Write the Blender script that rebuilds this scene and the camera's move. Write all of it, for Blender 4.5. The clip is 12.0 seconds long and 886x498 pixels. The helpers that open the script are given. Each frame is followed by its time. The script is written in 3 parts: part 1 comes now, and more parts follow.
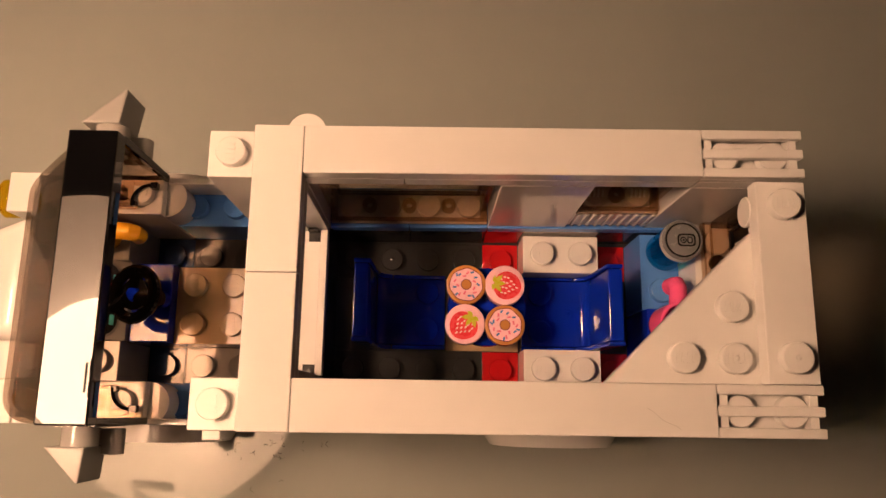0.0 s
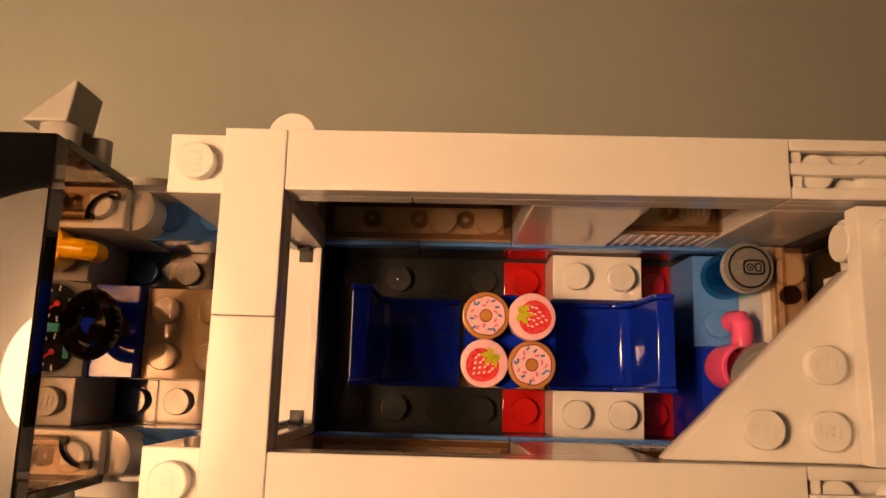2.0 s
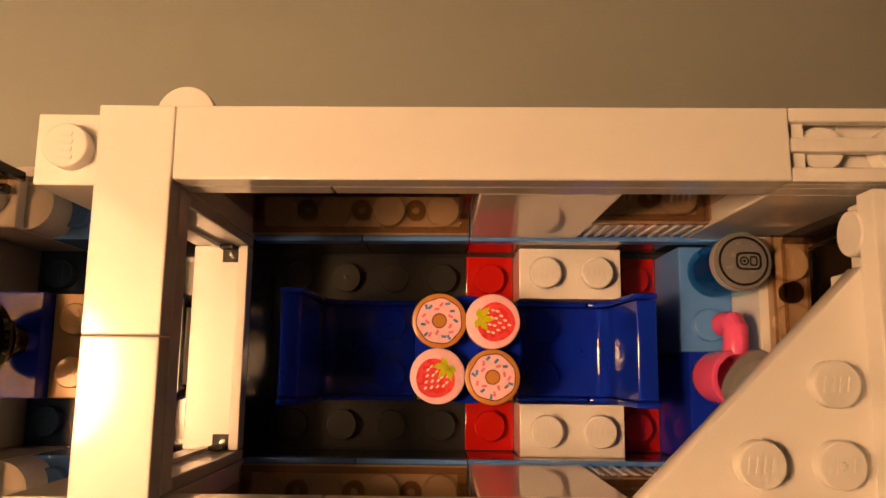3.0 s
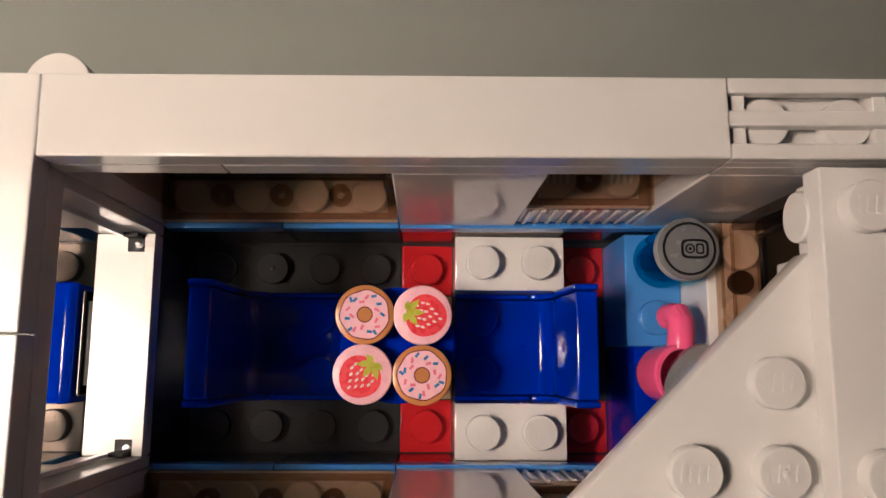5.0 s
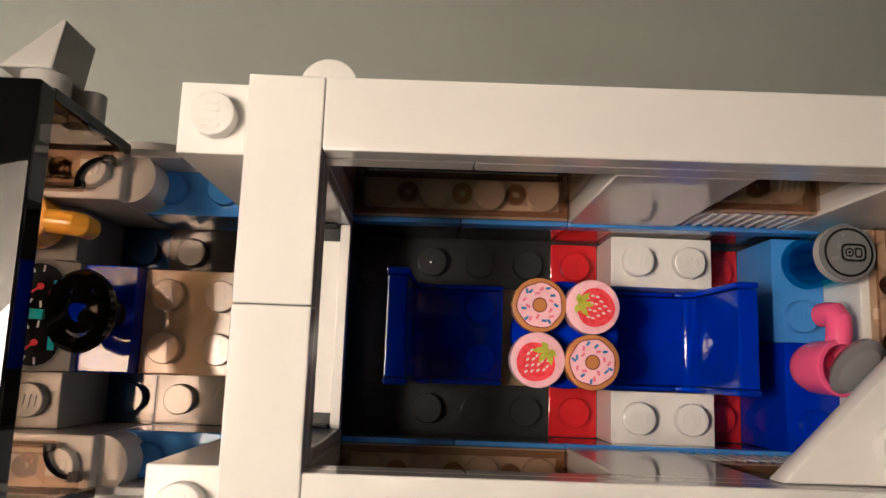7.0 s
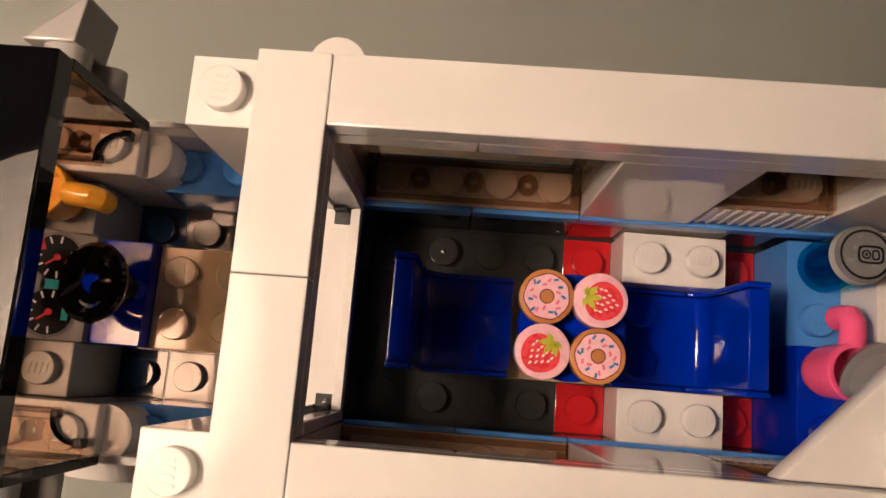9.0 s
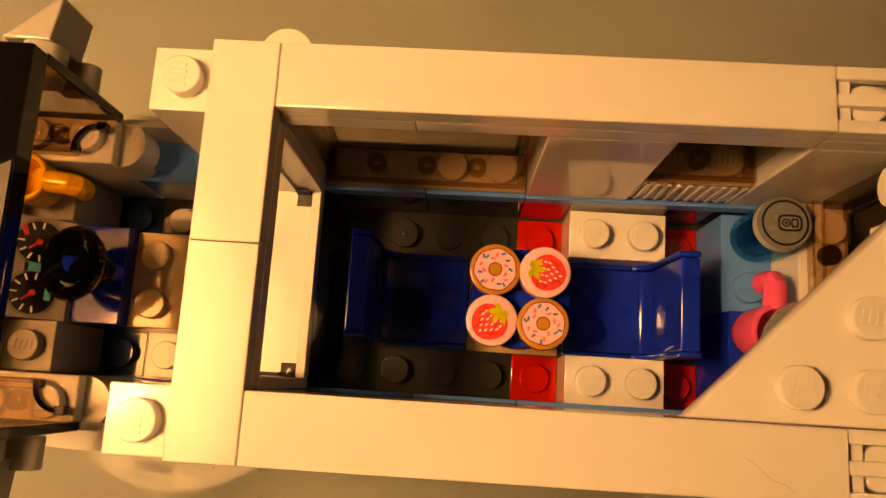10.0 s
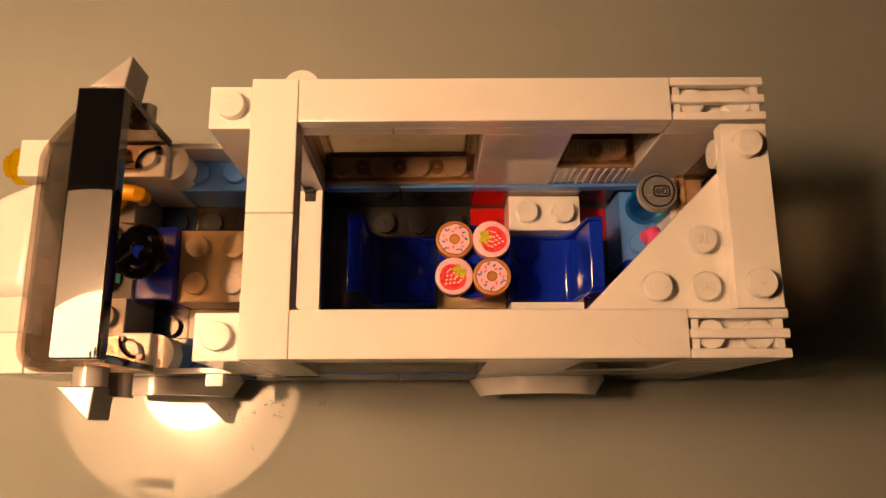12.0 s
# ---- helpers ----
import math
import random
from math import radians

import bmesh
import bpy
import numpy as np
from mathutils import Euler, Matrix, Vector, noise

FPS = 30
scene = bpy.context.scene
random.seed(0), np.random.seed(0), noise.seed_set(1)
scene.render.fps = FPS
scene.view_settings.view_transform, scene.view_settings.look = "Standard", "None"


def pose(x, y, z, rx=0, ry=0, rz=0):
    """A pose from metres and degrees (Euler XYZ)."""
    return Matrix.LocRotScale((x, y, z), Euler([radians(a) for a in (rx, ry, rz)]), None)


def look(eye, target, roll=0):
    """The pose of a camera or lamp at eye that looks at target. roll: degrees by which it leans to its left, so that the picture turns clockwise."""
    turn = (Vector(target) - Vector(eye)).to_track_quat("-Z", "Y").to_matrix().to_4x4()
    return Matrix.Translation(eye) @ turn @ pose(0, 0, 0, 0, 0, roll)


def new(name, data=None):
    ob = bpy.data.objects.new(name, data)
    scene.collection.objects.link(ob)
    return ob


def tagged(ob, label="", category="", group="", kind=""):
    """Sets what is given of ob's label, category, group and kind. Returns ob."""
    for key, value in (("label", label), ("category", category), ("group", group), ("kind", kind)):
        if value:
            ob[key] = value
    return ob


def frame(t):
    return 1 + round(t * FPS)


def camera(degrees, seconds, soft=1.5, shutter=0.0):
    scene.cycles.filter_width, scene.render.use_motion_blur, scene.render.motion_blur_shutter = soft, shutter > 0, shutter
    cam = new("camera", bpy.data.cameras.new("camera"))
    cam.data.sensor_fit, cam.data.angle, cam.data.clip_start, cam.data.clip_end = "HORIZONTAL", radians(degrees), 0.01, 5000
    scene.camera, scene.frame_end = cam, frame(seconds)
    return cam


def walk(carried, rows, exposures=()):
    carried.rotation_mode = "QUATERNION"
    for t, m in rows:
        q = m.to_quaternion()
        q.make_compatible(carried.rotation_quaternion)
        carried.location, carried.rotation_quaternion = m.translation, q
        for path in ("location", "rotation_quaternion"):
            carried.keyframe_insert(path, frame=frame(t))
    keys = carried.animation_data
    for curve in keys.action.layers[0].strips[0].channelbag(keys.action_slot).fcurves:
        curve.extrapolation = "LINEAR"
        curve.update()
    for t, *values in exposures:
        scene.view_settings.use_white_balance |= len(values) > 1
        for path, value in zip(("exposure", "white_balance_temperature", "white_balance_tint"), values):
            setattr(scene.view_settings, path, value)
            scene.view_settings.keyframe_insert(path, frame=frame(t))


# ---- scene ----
cam = camera(60.8, 12.0)
PATH = [  # seconds, eye and target in centimetres, roll
    (0, (2.862, -2.013, 17.874), (2.893, -1.601, 15.917), 5.2),
    (0.5, (2.745, -1.888, 17.758), (2.768, -1.483, 15.800), 4.2),
    (1, (2.533, -1.728, 17.396), (2.535, -1.327, 15.437), 1.6),
    (1.5, (2.541, -1.332, 16.784), (2.548, -0.958, 14.819), 2.6),
    (2, (2.810, -0.781, 15.618), (2.812, -0.424, 13.650), 1.9),
    (2.5, (3.265, -0.428, 14.647), (3.261, -0.094, 12.675), 0.4),
    (4.5, (4.162, -0.192, 13.135), (4.207, 0.098, 11.157), 9.2),
    (5, (4.338, -0.226, 13.139), (4.390, 0.070, 11.162), 10.4),
    (5.5, (4.226, -0.226, 13.185), (4.277, 0.072, 11.208), 10.4),
    (6, (3.746, -0.233, 13.381), (3.784, 0.071, 11.405), 8.0),
    (6.5, (3.030, -0.369, 13.597), (3.055, -0.061, 11.622), 6.2),
    (7, (1.946, -0.587, 13.914), (1.982, -0.270, 11.940), 8.6),
    (9, (2.323, -0.870, 13.865), (2.269, -0.536, 11.894), -4.6),
    (9.5, (2.715, -1.118, 14.073), (2.661, -0.765, 12.105), -4.5),
    (10, (3.059, -1.429, 14.584), (3.005, -1.072, 12.616), -5.1),
    (10.5, (3.069, -1.918, 15.501), (3.038, -1.560, 13.533), -2.7),
    (11, (3.022, -2.412, 16.425), (3.002, -2.026, 14.463), -1.2),
    (11.5, (3.070, -2.850, 17.266), (3.084, -2.417, 15.314), 2.8),
    (12, (3.030, -3.474, 18.380), (3.067, -3.010, 16.435), 4.4),
]
EXPO = [  # seconds, stops, kelvin, tint
    (0.0, 0.1, 6300, 6), (1.0, 0.1, 6800, 5), (2.0, 0.08, 7400, 1), (2.7, 0.07, 7700, 1),
    (3.6, 0.1, 9000, 2), (4.3, 0.1, 9200, 2), (4.5, 0.1, 6900, 0), (4.7, 0.2, 4600, -9), (5.0, 0.2, 4250, -11),
    (5.5, 0.2, 4150, -12), (5.7, 0.2, 4300, -11), (6.0, 0.15, 7000, 1), (6.2, 0.05, 8100, 5), (6.5, 0.0, 9400, 8),
    (6.8, 0.15, 4500, -12), (7.0, 0.2, 4200, -16), (7.2, 0.2, 4150, -17), (8.0, 0.2, 4150, -16), (8.8, 0.2, 4250, -13), (9.0, 0.2, 4750, -8),
    (9.5, 0.18, 10500, -3), (10.0, 0.18, 14500, -1), (10.5, 0.18, 13500, -1), (11.0, 0.16, 11700, -3), (11.5, 0.18, 9000, 0), (12.0, 0.23, 7500, 3),
]
walk(cam, [(t, look([c * 0.01 for c in e], [c * 0.01 for c in a], r)) for t, e, a, r in PATH], EXPO)

# ---------------------------------------------------------------- world and light
S = 0.008          # one stud
TOP = 64.0         # height of the side rails over the tabletop, millimetres
world = bpy.data.worlds.new("room_dark")
scene.world = world
world.use_nodes = True
world.node_tree.nodes["Background"].inputs[0].default_value = (1.0, 0.80, 0.58, 1)
world.node_tree.nodes["Background"].inputs[1].default_value = 0.004
LAMP = (-0.101, -0.007, 0.222)   # centre of the desk lamp's mouth
BULB_POWER = 72.0


# ---------------------------------------------------------------- materials
def nodes_of(name):
    m = bpy.data.materials.new(name)
    m.use_nodes = True
    nt = m.node_tree
    return m, nt, nt.nodes["Principled BSDF"]


def plastic(name, color, rough=0.16, spec=0.5, wear=0.05, bump=0.02, scale=900.0):
    """Moulded plastic: faint swirls in gloss and colour, tiny scratches, a slight waviness of the faces."""
    m, nt, b = nodes_of(name)
    co = nt.nodes.new("ShaderNodeTexCoord")
    n1 = nt.nodes.new("ShaderNodeTexNoise")
    n1.inputs["Scale"].default_value = 120.0
    n1.inputs["Detail"].default_value = 4.0
    n2 = nt.nodes.new("ShaderNodeTexNoise")
    n2.inputs["Scale"].default_value = scale
    n2.inputs["Detail"].default_value = 6.0
    nt.links.new(co.outputs["Object"], n1.inputs["Vector"])
    nt.links.new(co.outputs["Object"], n2.inputs["Vector"])
    info = nt.nodes.new("ShaderNodeObjectInfo")
    mix = nt.nodes.new("ShaderNodeMix")
    mix.data_type = "RGBA"
    mix.inputs[6].default_value = (*color, 1)
    mix.inputs[7].default_value = (*[c * (1 - 2.2 * wear) for c in color], 1)
    add = nt.nodes.new("ShaderNodeMath")
    add.operation = "MULTIPLY"
    nt.links.new(n1.outputs["Fac"], add.inputs[0])
    nt.links.new(info.outputs["Random"], add.inputs[1])
    nt.links.new(add.outputs[0], mix.inputs[0])
    nt.links.new(mix.outputs[2], b.inputs["Base Color"])
    ramp = nt.nodes.new("ShaderNodeMapRange")
    ramp.inputs["To Min"].default_value = rough * 0.75
    ramp.inputs["To Max"].default_value = rough * 1.5
    nt.links.new(n2.outputs["Fac"], ramp.inputs["Value"])
    nt.links.new(ramp.outputs[0], b.inputs["Roughness"])
    bp = nt.nodes.new("ShaderNodeBump")
    bp.inputs["Strength"].default_value = bump
    bp.inputs["Distance"].default_value = 0.0004
    nt.links.new(n1.outputs["Fac"], bp.inputs["Height"])
    nt.links.new(bp.outputs[0], b.inputs["Normal"])
    b.inputs["Specular IOR Level"].default_value = spec
    return m


def clear_plastic(name, tint, rough=0.03, gloss=0.6):
    """Tinted see-through plastic: tinted passage plus a glossy skin."""
    m, nt, b = nodes_of(name)
    nt.nodes.remove(b)
    out = nt.nodes["Material Output"]
    tr = nt.nodes.new("ShaderNodeBsdfTransparent")
    tr.inputs[0].default_value = (*tint, 1)
    gl = nt.nodes.new("ShaderNodeBsdfGlossy")
    gl.inputs["Roughness"].default_value = rough
    lw = nt.nodes.new("ShaderNodeLayerWeight")
    lw.inputs["Blend"].default_value = 0.5
    pw = nt.nodes.new("ShaderNodeMath")
    pw.operation = "POWER"
    pw.inputs[1].default_value = 5.0
    fr = nt.nodes.new("ShaderNodeMath")
    fr.operation = "MULTIPLY_ADD"
    fr.inputs[1].default_value = gloss
    fr.inputs[2].default_value = 0.035
    nt.links.new(lw.outputs["Facing"], pw.inputs[0])
    nt.links.new(pw.outputs[0], fr.inputs[0])
    mx = nt.nodes.new("ShaderNodeMixShader")
    nt.links.new(fr.outputs[0], mx.inputs[0])
    nt.links.new(tr.outputs[0], mx.inputs[1])
    nt.links.new(gl.outputs[0], mx.inputs[2])
    nt.links.new(mx.outputs[0], out.inputs[0])
    return m


WHITE = plastic("white_plastic", (0.72, 0.705, 0.68), 0.058, wear=0.03, bump=0.01)
BLUE = plastic("blue_plastic", (0.003, 0.020, 0.38), 0.06)
MIDBLUE = plastic("mid_blue_plastic", (0.09, 0.25, 0.66), 0.07)
NAVY = plastic("navy_plastic", (0.012, 0.035, 0.10), 0.05)
RED = plastic("red_plastic", (0.52, 0.012, 0.016), 0.07)
DGREY = plastic("dark_grey_plastic", (0.042, 0.042, 0.043), 0.07)
LGREY = plastic("light_grey_plastic", (0.33, 0.32, 0.305), 0.08)
TAN = plastic("tan_plastic", (0.62, 0.44, 0.25), 0.07)
BLACK = plastic("black_plastic", (0.003, 0.003, 0.0034), 0.018, spec=0.38, wear=0.0, bump=0.004)
YELLOW = plastic("yellow_plastic", (0.92, 0.49, 0.014), 0.07)
PINK = plastic("pink_plastic", (0.78, 0.10, 0.27), 0.08)
COOKIE = plastic("cookie_brown_plastic", (0.50, 0.22, 0.06), 0.22)
PALEPINK = plastic("pale_pink_print", (0.86, 0.52, 0.60), 0.25)
SILVER = plastic("flat_silver_plastic", (0.15, 0.15, 0.155), 0.22)
BAND = plastic("bright_silver_plastic", (0.42, 0.42, 0.42), 0.2)
RUBBER = plastic("black_rubber", (0.02, 0.02, 0.02), 0.6)
SMOKE = clear_plastic("smoky_brown_clear_plastic", (0.86, 0.78, 0.70))
SMOKE_THIN = clear_plastic("smoky_brown_thin_clear_plastic", (0.86, 0.78, 0.70))
SCREEN = clear_plastic("smoky_brown_screen_plastic", (0.64, 0.575, 0.52), 0.025, 0.3)
SMOKE_PIN = clear_plastic("smoky_brown_pin_plastic", (0.52, 0.45, 0.40))
AQUA = clear_plastic("aqua_clear_plastic", (0.2, 0.74, 0.84))
AMBER = clear_plastic("amber_clear_plastic", (0.97, 0.78, 0.12))
INK_RED = plastic("red_print", (0.70, 0.042, 0.06), 0.25)
INK_WHITE = plastic("white_print", (0.85, 0.82, 0.80), 0.25)
INK_GREEN = plastic("lime_print", (0.50, 0.55, 0.03), 0.25)
INK_BLUE = plastic("blue_print", (0.06, 0.20, 0.50), 0.25)
INK_ROSE = plastic("rose_print", (0.75, 0.18, 0.30), 0.25)
INK_DARK = plastic("dark_red_print", (0.16, 0.02, 0.02), 0.25)
INK_BLACK = plastic("black_print", (0.01, 0.01, 0.01), 0.2)
INK_TEAL = plastic("teal_print", (0.10, 0.55, 0.58), 0.25)
INK_GREY = plastic("grey_print", (0.22, 0.22, 0.22), 0.25)


def tabletop_material():
    m, nt, b = nodes_of("grey_lacquered_tabletop")
    co = nt.nodes.new("ShaderNodeTexCoord")
    n1 = nt.nodes.new("ShaderNodeTexNoise")
    n1.inputs["Scale"].default_value = 14.0
    n1.inputs["Detail"].default_value = 5.0
    n2 = nt.nodes.new("ShaderNodeTexNoise")
    n2.inputs["Scale"].default_value = 2600.0
    n2.inputs["Detail"].default_value = 3.0
    for n in (n1, n2):
        nt.links.new(co.outputs["Object"], n.inputs["Vector"])
    mix = nt.nodes.new("ShaderNodeMix")
    mix.data_type = "RGBA"
    mix.inputs[6].default_value = (0.265, 0.279, 0.255, 1)
    mix.inputs[7].default_value = (0.316, 0.331, 0.304, 1)
    nt.links.new(n1.outputs["Fac"], mix.inputs[0])
    nt.links.new(mix.outputs[2], b.inputs["Base Color"])
    r = nt.nodes.new("ShaderNodeMapRange")
    r.inputs["To Min"].default_value = 0.008
    r.inputs["To Max"].default_value = 0.022
    nt.links.new(n1.outputs["Fac"], r.inputs["Value"])
    nt.links.new(r.outputs[0], b.inputs["Roughness"])
    bp = nt.nodes.new("ShaderNodeBump")
    bp.inputs["Strength"].default_value = 0.01
    bp.inputs["Distance"].default_value = 0.0001
    nt.links.new(n2.outputs["Fac"], bp.inputs["Height"])
    nt.links.new(bp.outputs[0], b.inputs["Normal"])
    return m


def plaster(name, color, fade=0.85):
    m, nt, b = nodes_of(name)
    n1 = nt.nodes.new("ShaderNodeTexNoise")
    n1.inputs["Scale"].default_value = 6.0
    mix = nt.nodes.new("ShaderNodeMix")
    mix.data_type = "RGBA"
    mix.inputs[6].default_value = (*color, 1)
    mix.inputs[7].default_value = (*[c * fade for c in color], 1)
    nt.links.new(n1.outputs["Fac"], mix.inputs[0])
    nt.links.new(mix.outputs[2], b.inputs["Base Color"])
    b.inputs["Roughness"].default_value = 0.85
    return m


def glow(name, color, strength):
    m, nt, b = nodes_of(name)
    b.inputs["Base Color"].default_value = (0.8, 0.8, 0.8, 1)
    b.inputs["Emission Color"].default_value = (*color, 1)
    b.inputs["Emission Strength"].default_value = strength
    return m


# ---------------------------------------------------------------- mesh helpers
def V(x, y, z):
    """Studs along x and y, millimetres above the rails' top along z."""
    return Vector((x * S, y * S, (z + TOP) * 0.001))


def finish(bm, name, mat, angle=25):
    bmesh.ops.remove_doubles(bm, verts=bm.verts, dist=1e-7)
    bmesh.ops.recalc_face_normals(bm, faces=bm.faces)
    for e in bm.edges:
        e.smooth = len(e.link_faces) == 2 and e.calc_face_angle(0) < radians(angle)
    for f in bm.faces:
        f.smooth = any(len(e.link_faces) == 2 and radians(0.5) < e.calc_face_angle(0) < radians(20) for e in f.edges)
    me = bpy.data.meshes.new(name)
    bm.to_mesh(me)
    bm.free()
    me.materials.append(mat)
    return me


def part(name, bm, mat, parent=None, label="", angle=25):
    ob = new(name, finish(bm, name, mat, angle))
    if parent is not None:
        ob.parent = parent
    if label:
        ob["label"] = label
    return ob


def add_box(bm, a, b, bevel=0.00022, gap=0.00004, seg=2):
    """A box with softened edges between two corners given as V() vectors."""
    t = bmesh.new()
    lo = Vector([min(p, q) + gap for p, q in zip(a, b)])
    hi = Vector([max(p, q) - gap for p, q in zip(a, b)])
    bmesh.ops.create_cube(t, size=1, matrix=Matrix.Translation((lo + hi) / 2) @ Matrix.Diagonal((*(hi - lo), 1)))
    if bevel:
        bmesh.ops.bevel(t, geom=t.edges[:], offset=bevel, segments=seg, profile=0.5, affect="EDGES")
    join(bm, t)


def join(bm, t):
    me = bpy.data.meshes.new("join")
    t.to_mesh(me)
    t.free()
    bm.from_mesh(me)
    bpy.data.meshes.remove(me)


def add_lathe(bm, profile, m, seg=32):
    """profile: (radius, height) in mm, turned about z, closed where the radius is 0."""
    rings = []
    for r, h in profile:
        if r < 1e-6:
            rings.append([bm.verts.new(m @ Vector((0, 0, h * 0.001)))])
        else:
            rings.append([bm.verts.new(m @ Vector((r * 0.001 * math.cos(2 * math.pi * k / seg), r * 0.001 * math.sin(2 * math.pi * k / seg), h * 0.001))) for k in range(seg)])
    for p, q in zip(rings, rings[1:]):
        for k in range(seg):
            j = (k + 1) % seg
            if len(p) == 1 and len(q) == 1:
                continue
            if len(p) == 1:
                bm.faces.new((p[0], q[k], q[j]))
            elif len(q) == 1:
                bm.faces.new((p[k], p[j], q[0]))
            else:
                bm.faces.new((p[k], p[j], q[j], q[k]))


def add_prism(bm, outline, y0, y1, bevel=0.0, axis="y"):
    """An outline extruded. axis y: outline of (x studs, z mm) from y0 to y1 studs. axis z: outline of (x, y) studs from y0 to y1 mm."""
    t = bmesh.new()
    if axis == "y":
        ring = lambda w: [t.verts.new(V(x, w, z)) for x, z in outline]
    else:
        ring = lambda w: [t.verts.new(V(x, y, w)) for x, y in outline]
    a, b = ring(y0), ring(y1)
    t.faces.new(a)
    t.faces.new(b[::-1])
    n = len(a)
    for k in range(n):
        t.faces.new((a[k], b[k], b[(k + 1) % n], a[(k + 1) % n]))
    bmesh.ops.recalc_face_normals(t, faces=t.faces)
    if bevel:
        es = [e for e in t.edges if e.calc_face_angle(0) > 0.5]
        bmesh.ops.bevel(t, geom=es, offset=bevel, segments=2 if bevel < 0.001 else 6, profile=0.5, affect="EDGES")
    join(bm, t)


def add_tube(bm, pts, r, seg=12, caps=True):
    """A round tube through points (metres)."""
    rings = []
    for i, p in enumerate(pts):
        d = (pts[min(i + 1, len(pts) - 1)] - pts[max(i - 1, 0)]).normalized()
        u = d.orthogonal().normalized() if i == 0 else (u - d * u.dot(d)).normalized()
        w = d.cross(u)
        rings.append([bm.verts.new(p + (u * math.cos(2 * math.pi * k / seg) + w * math.sin(2 * math.pi * k / seg)) * r) for k in range(seg)])
    for p, q in zip(rings, rings[1:]):
        for k in range(seg):
            bm.faces.new((p[k], p[(k + 1) % seg], q[(k + 1) % seg], q[k]))
    if caps:
        bm.faces.new(rings[0][::-1])
        bm.faces.new(rings[-1])


def add_stud(bm, x, y, z, turn=0.0, marks=True, m=None):
    """A stud with the raised maker's mark reduced to plain strokes."""
    base = m if m is not None else Matrix.Translation(V(x, y, z)) @ Matrix.Rotation(radians(turn), 4, "Z")
    add_lathe(bm, [(2.42, -0.05), (2.42, 1.5), (2.36, 1.64), (2.24, 1.7), (0, 1.7)], base, 28)
    if marks:
        for k, tall in enumerate((1.7, 1.5, 1.65, 1.45)):
            t = bmesh.new()
            bmesh.ops.create_cube(t, size=1, matrix=base @ Matrix.Translation(((-1.23 + 0.82 * k) * 0.001, 0, 0.00171)) @ Matrix.Rotation(radians(-8), 4, "Z") @ Matrix.Diagonal((0.00042, tall * 0.001, 0.0002, 1)))
            join(bm, t)


def add_dot(bm, x, y, z):
    add_lathe(bm, [(0.45, 0), (0.38, 0.12), (0.2, 0.18), (0, 0.2)], Matrix.Translation(V(x, y, z + 1.7)), 12)


def brick(name, x0, x1, y0, y1, z1, z0, mat, parent, studs=(), label="", turn=0.0, bevel=0.00022, marks=True, dots=()):
    bm = bmesh.new()
    add_box(bm, V(x0, y0, z0), V(x1, y1, z1), bevel)
    for x, y in studs:
        add_stud(bm, x, y, z1, turn, marks and (x, y) not in dots)
    for x, y in dots:
        add_dot(bm, x, y, z1)
    return part(name, bm, mat, parent, label)


# ---------------------------------------------------------------- setting
def box_structure(name, lo, hi, mat, label, bevel=0.0):
    bm = bmesh.new()
    add_box(bm, Vector(lo), Vector(hi), bevel, 0.0)
    return tagged(part(name, bm, mat), label, kind="structure")


TABLETOP = tabletop_material()
box_structure("ground_tabletop", (-0.75, -0.45, -0.03), (0.85, 0.75, 0.0), TABLETOP, "glossy grey-green lacquered tabletop under a desk lamp", 0.002)
WALLPAINT = plaster("warm_wall_paint", (0.62, 0.58, 0.52))
box_structure("floor", (-2.0, -2.0, -0.80), (2.2, 2.2, -0.75), plaster("brown_floor", (0.16, 0.10, 0.06)), "brown floor far below the table")
box_structure("ceiling", (-2.0, -2.0, 1.75), (2.2, 2.2, 1.80), WALLPAINT, "plain ceiling of the dim room")
box_structure("wall_north", (-2.0, 2.2, -0.80), (2.2, 2.25, 1.80), WALLPAINT, "plain wall of the dim room")
box_structure("wall_south", (-2.0, -2.05, -0.80), (2.2, -2.0, 1.80), WALLPAINT, "plain wall of the dim room")
box_structure("wall_west", (-2.05, -2.0, -0.80), (-2.0, 2.2, 1.80), WALLPAINT, "plain wall of the dim room")
box_structure("wall_east", (2.2, -2.0, -0.80), (2.25, 2.2, 1.80), WALLPAINT, "plain wall of the dim room")


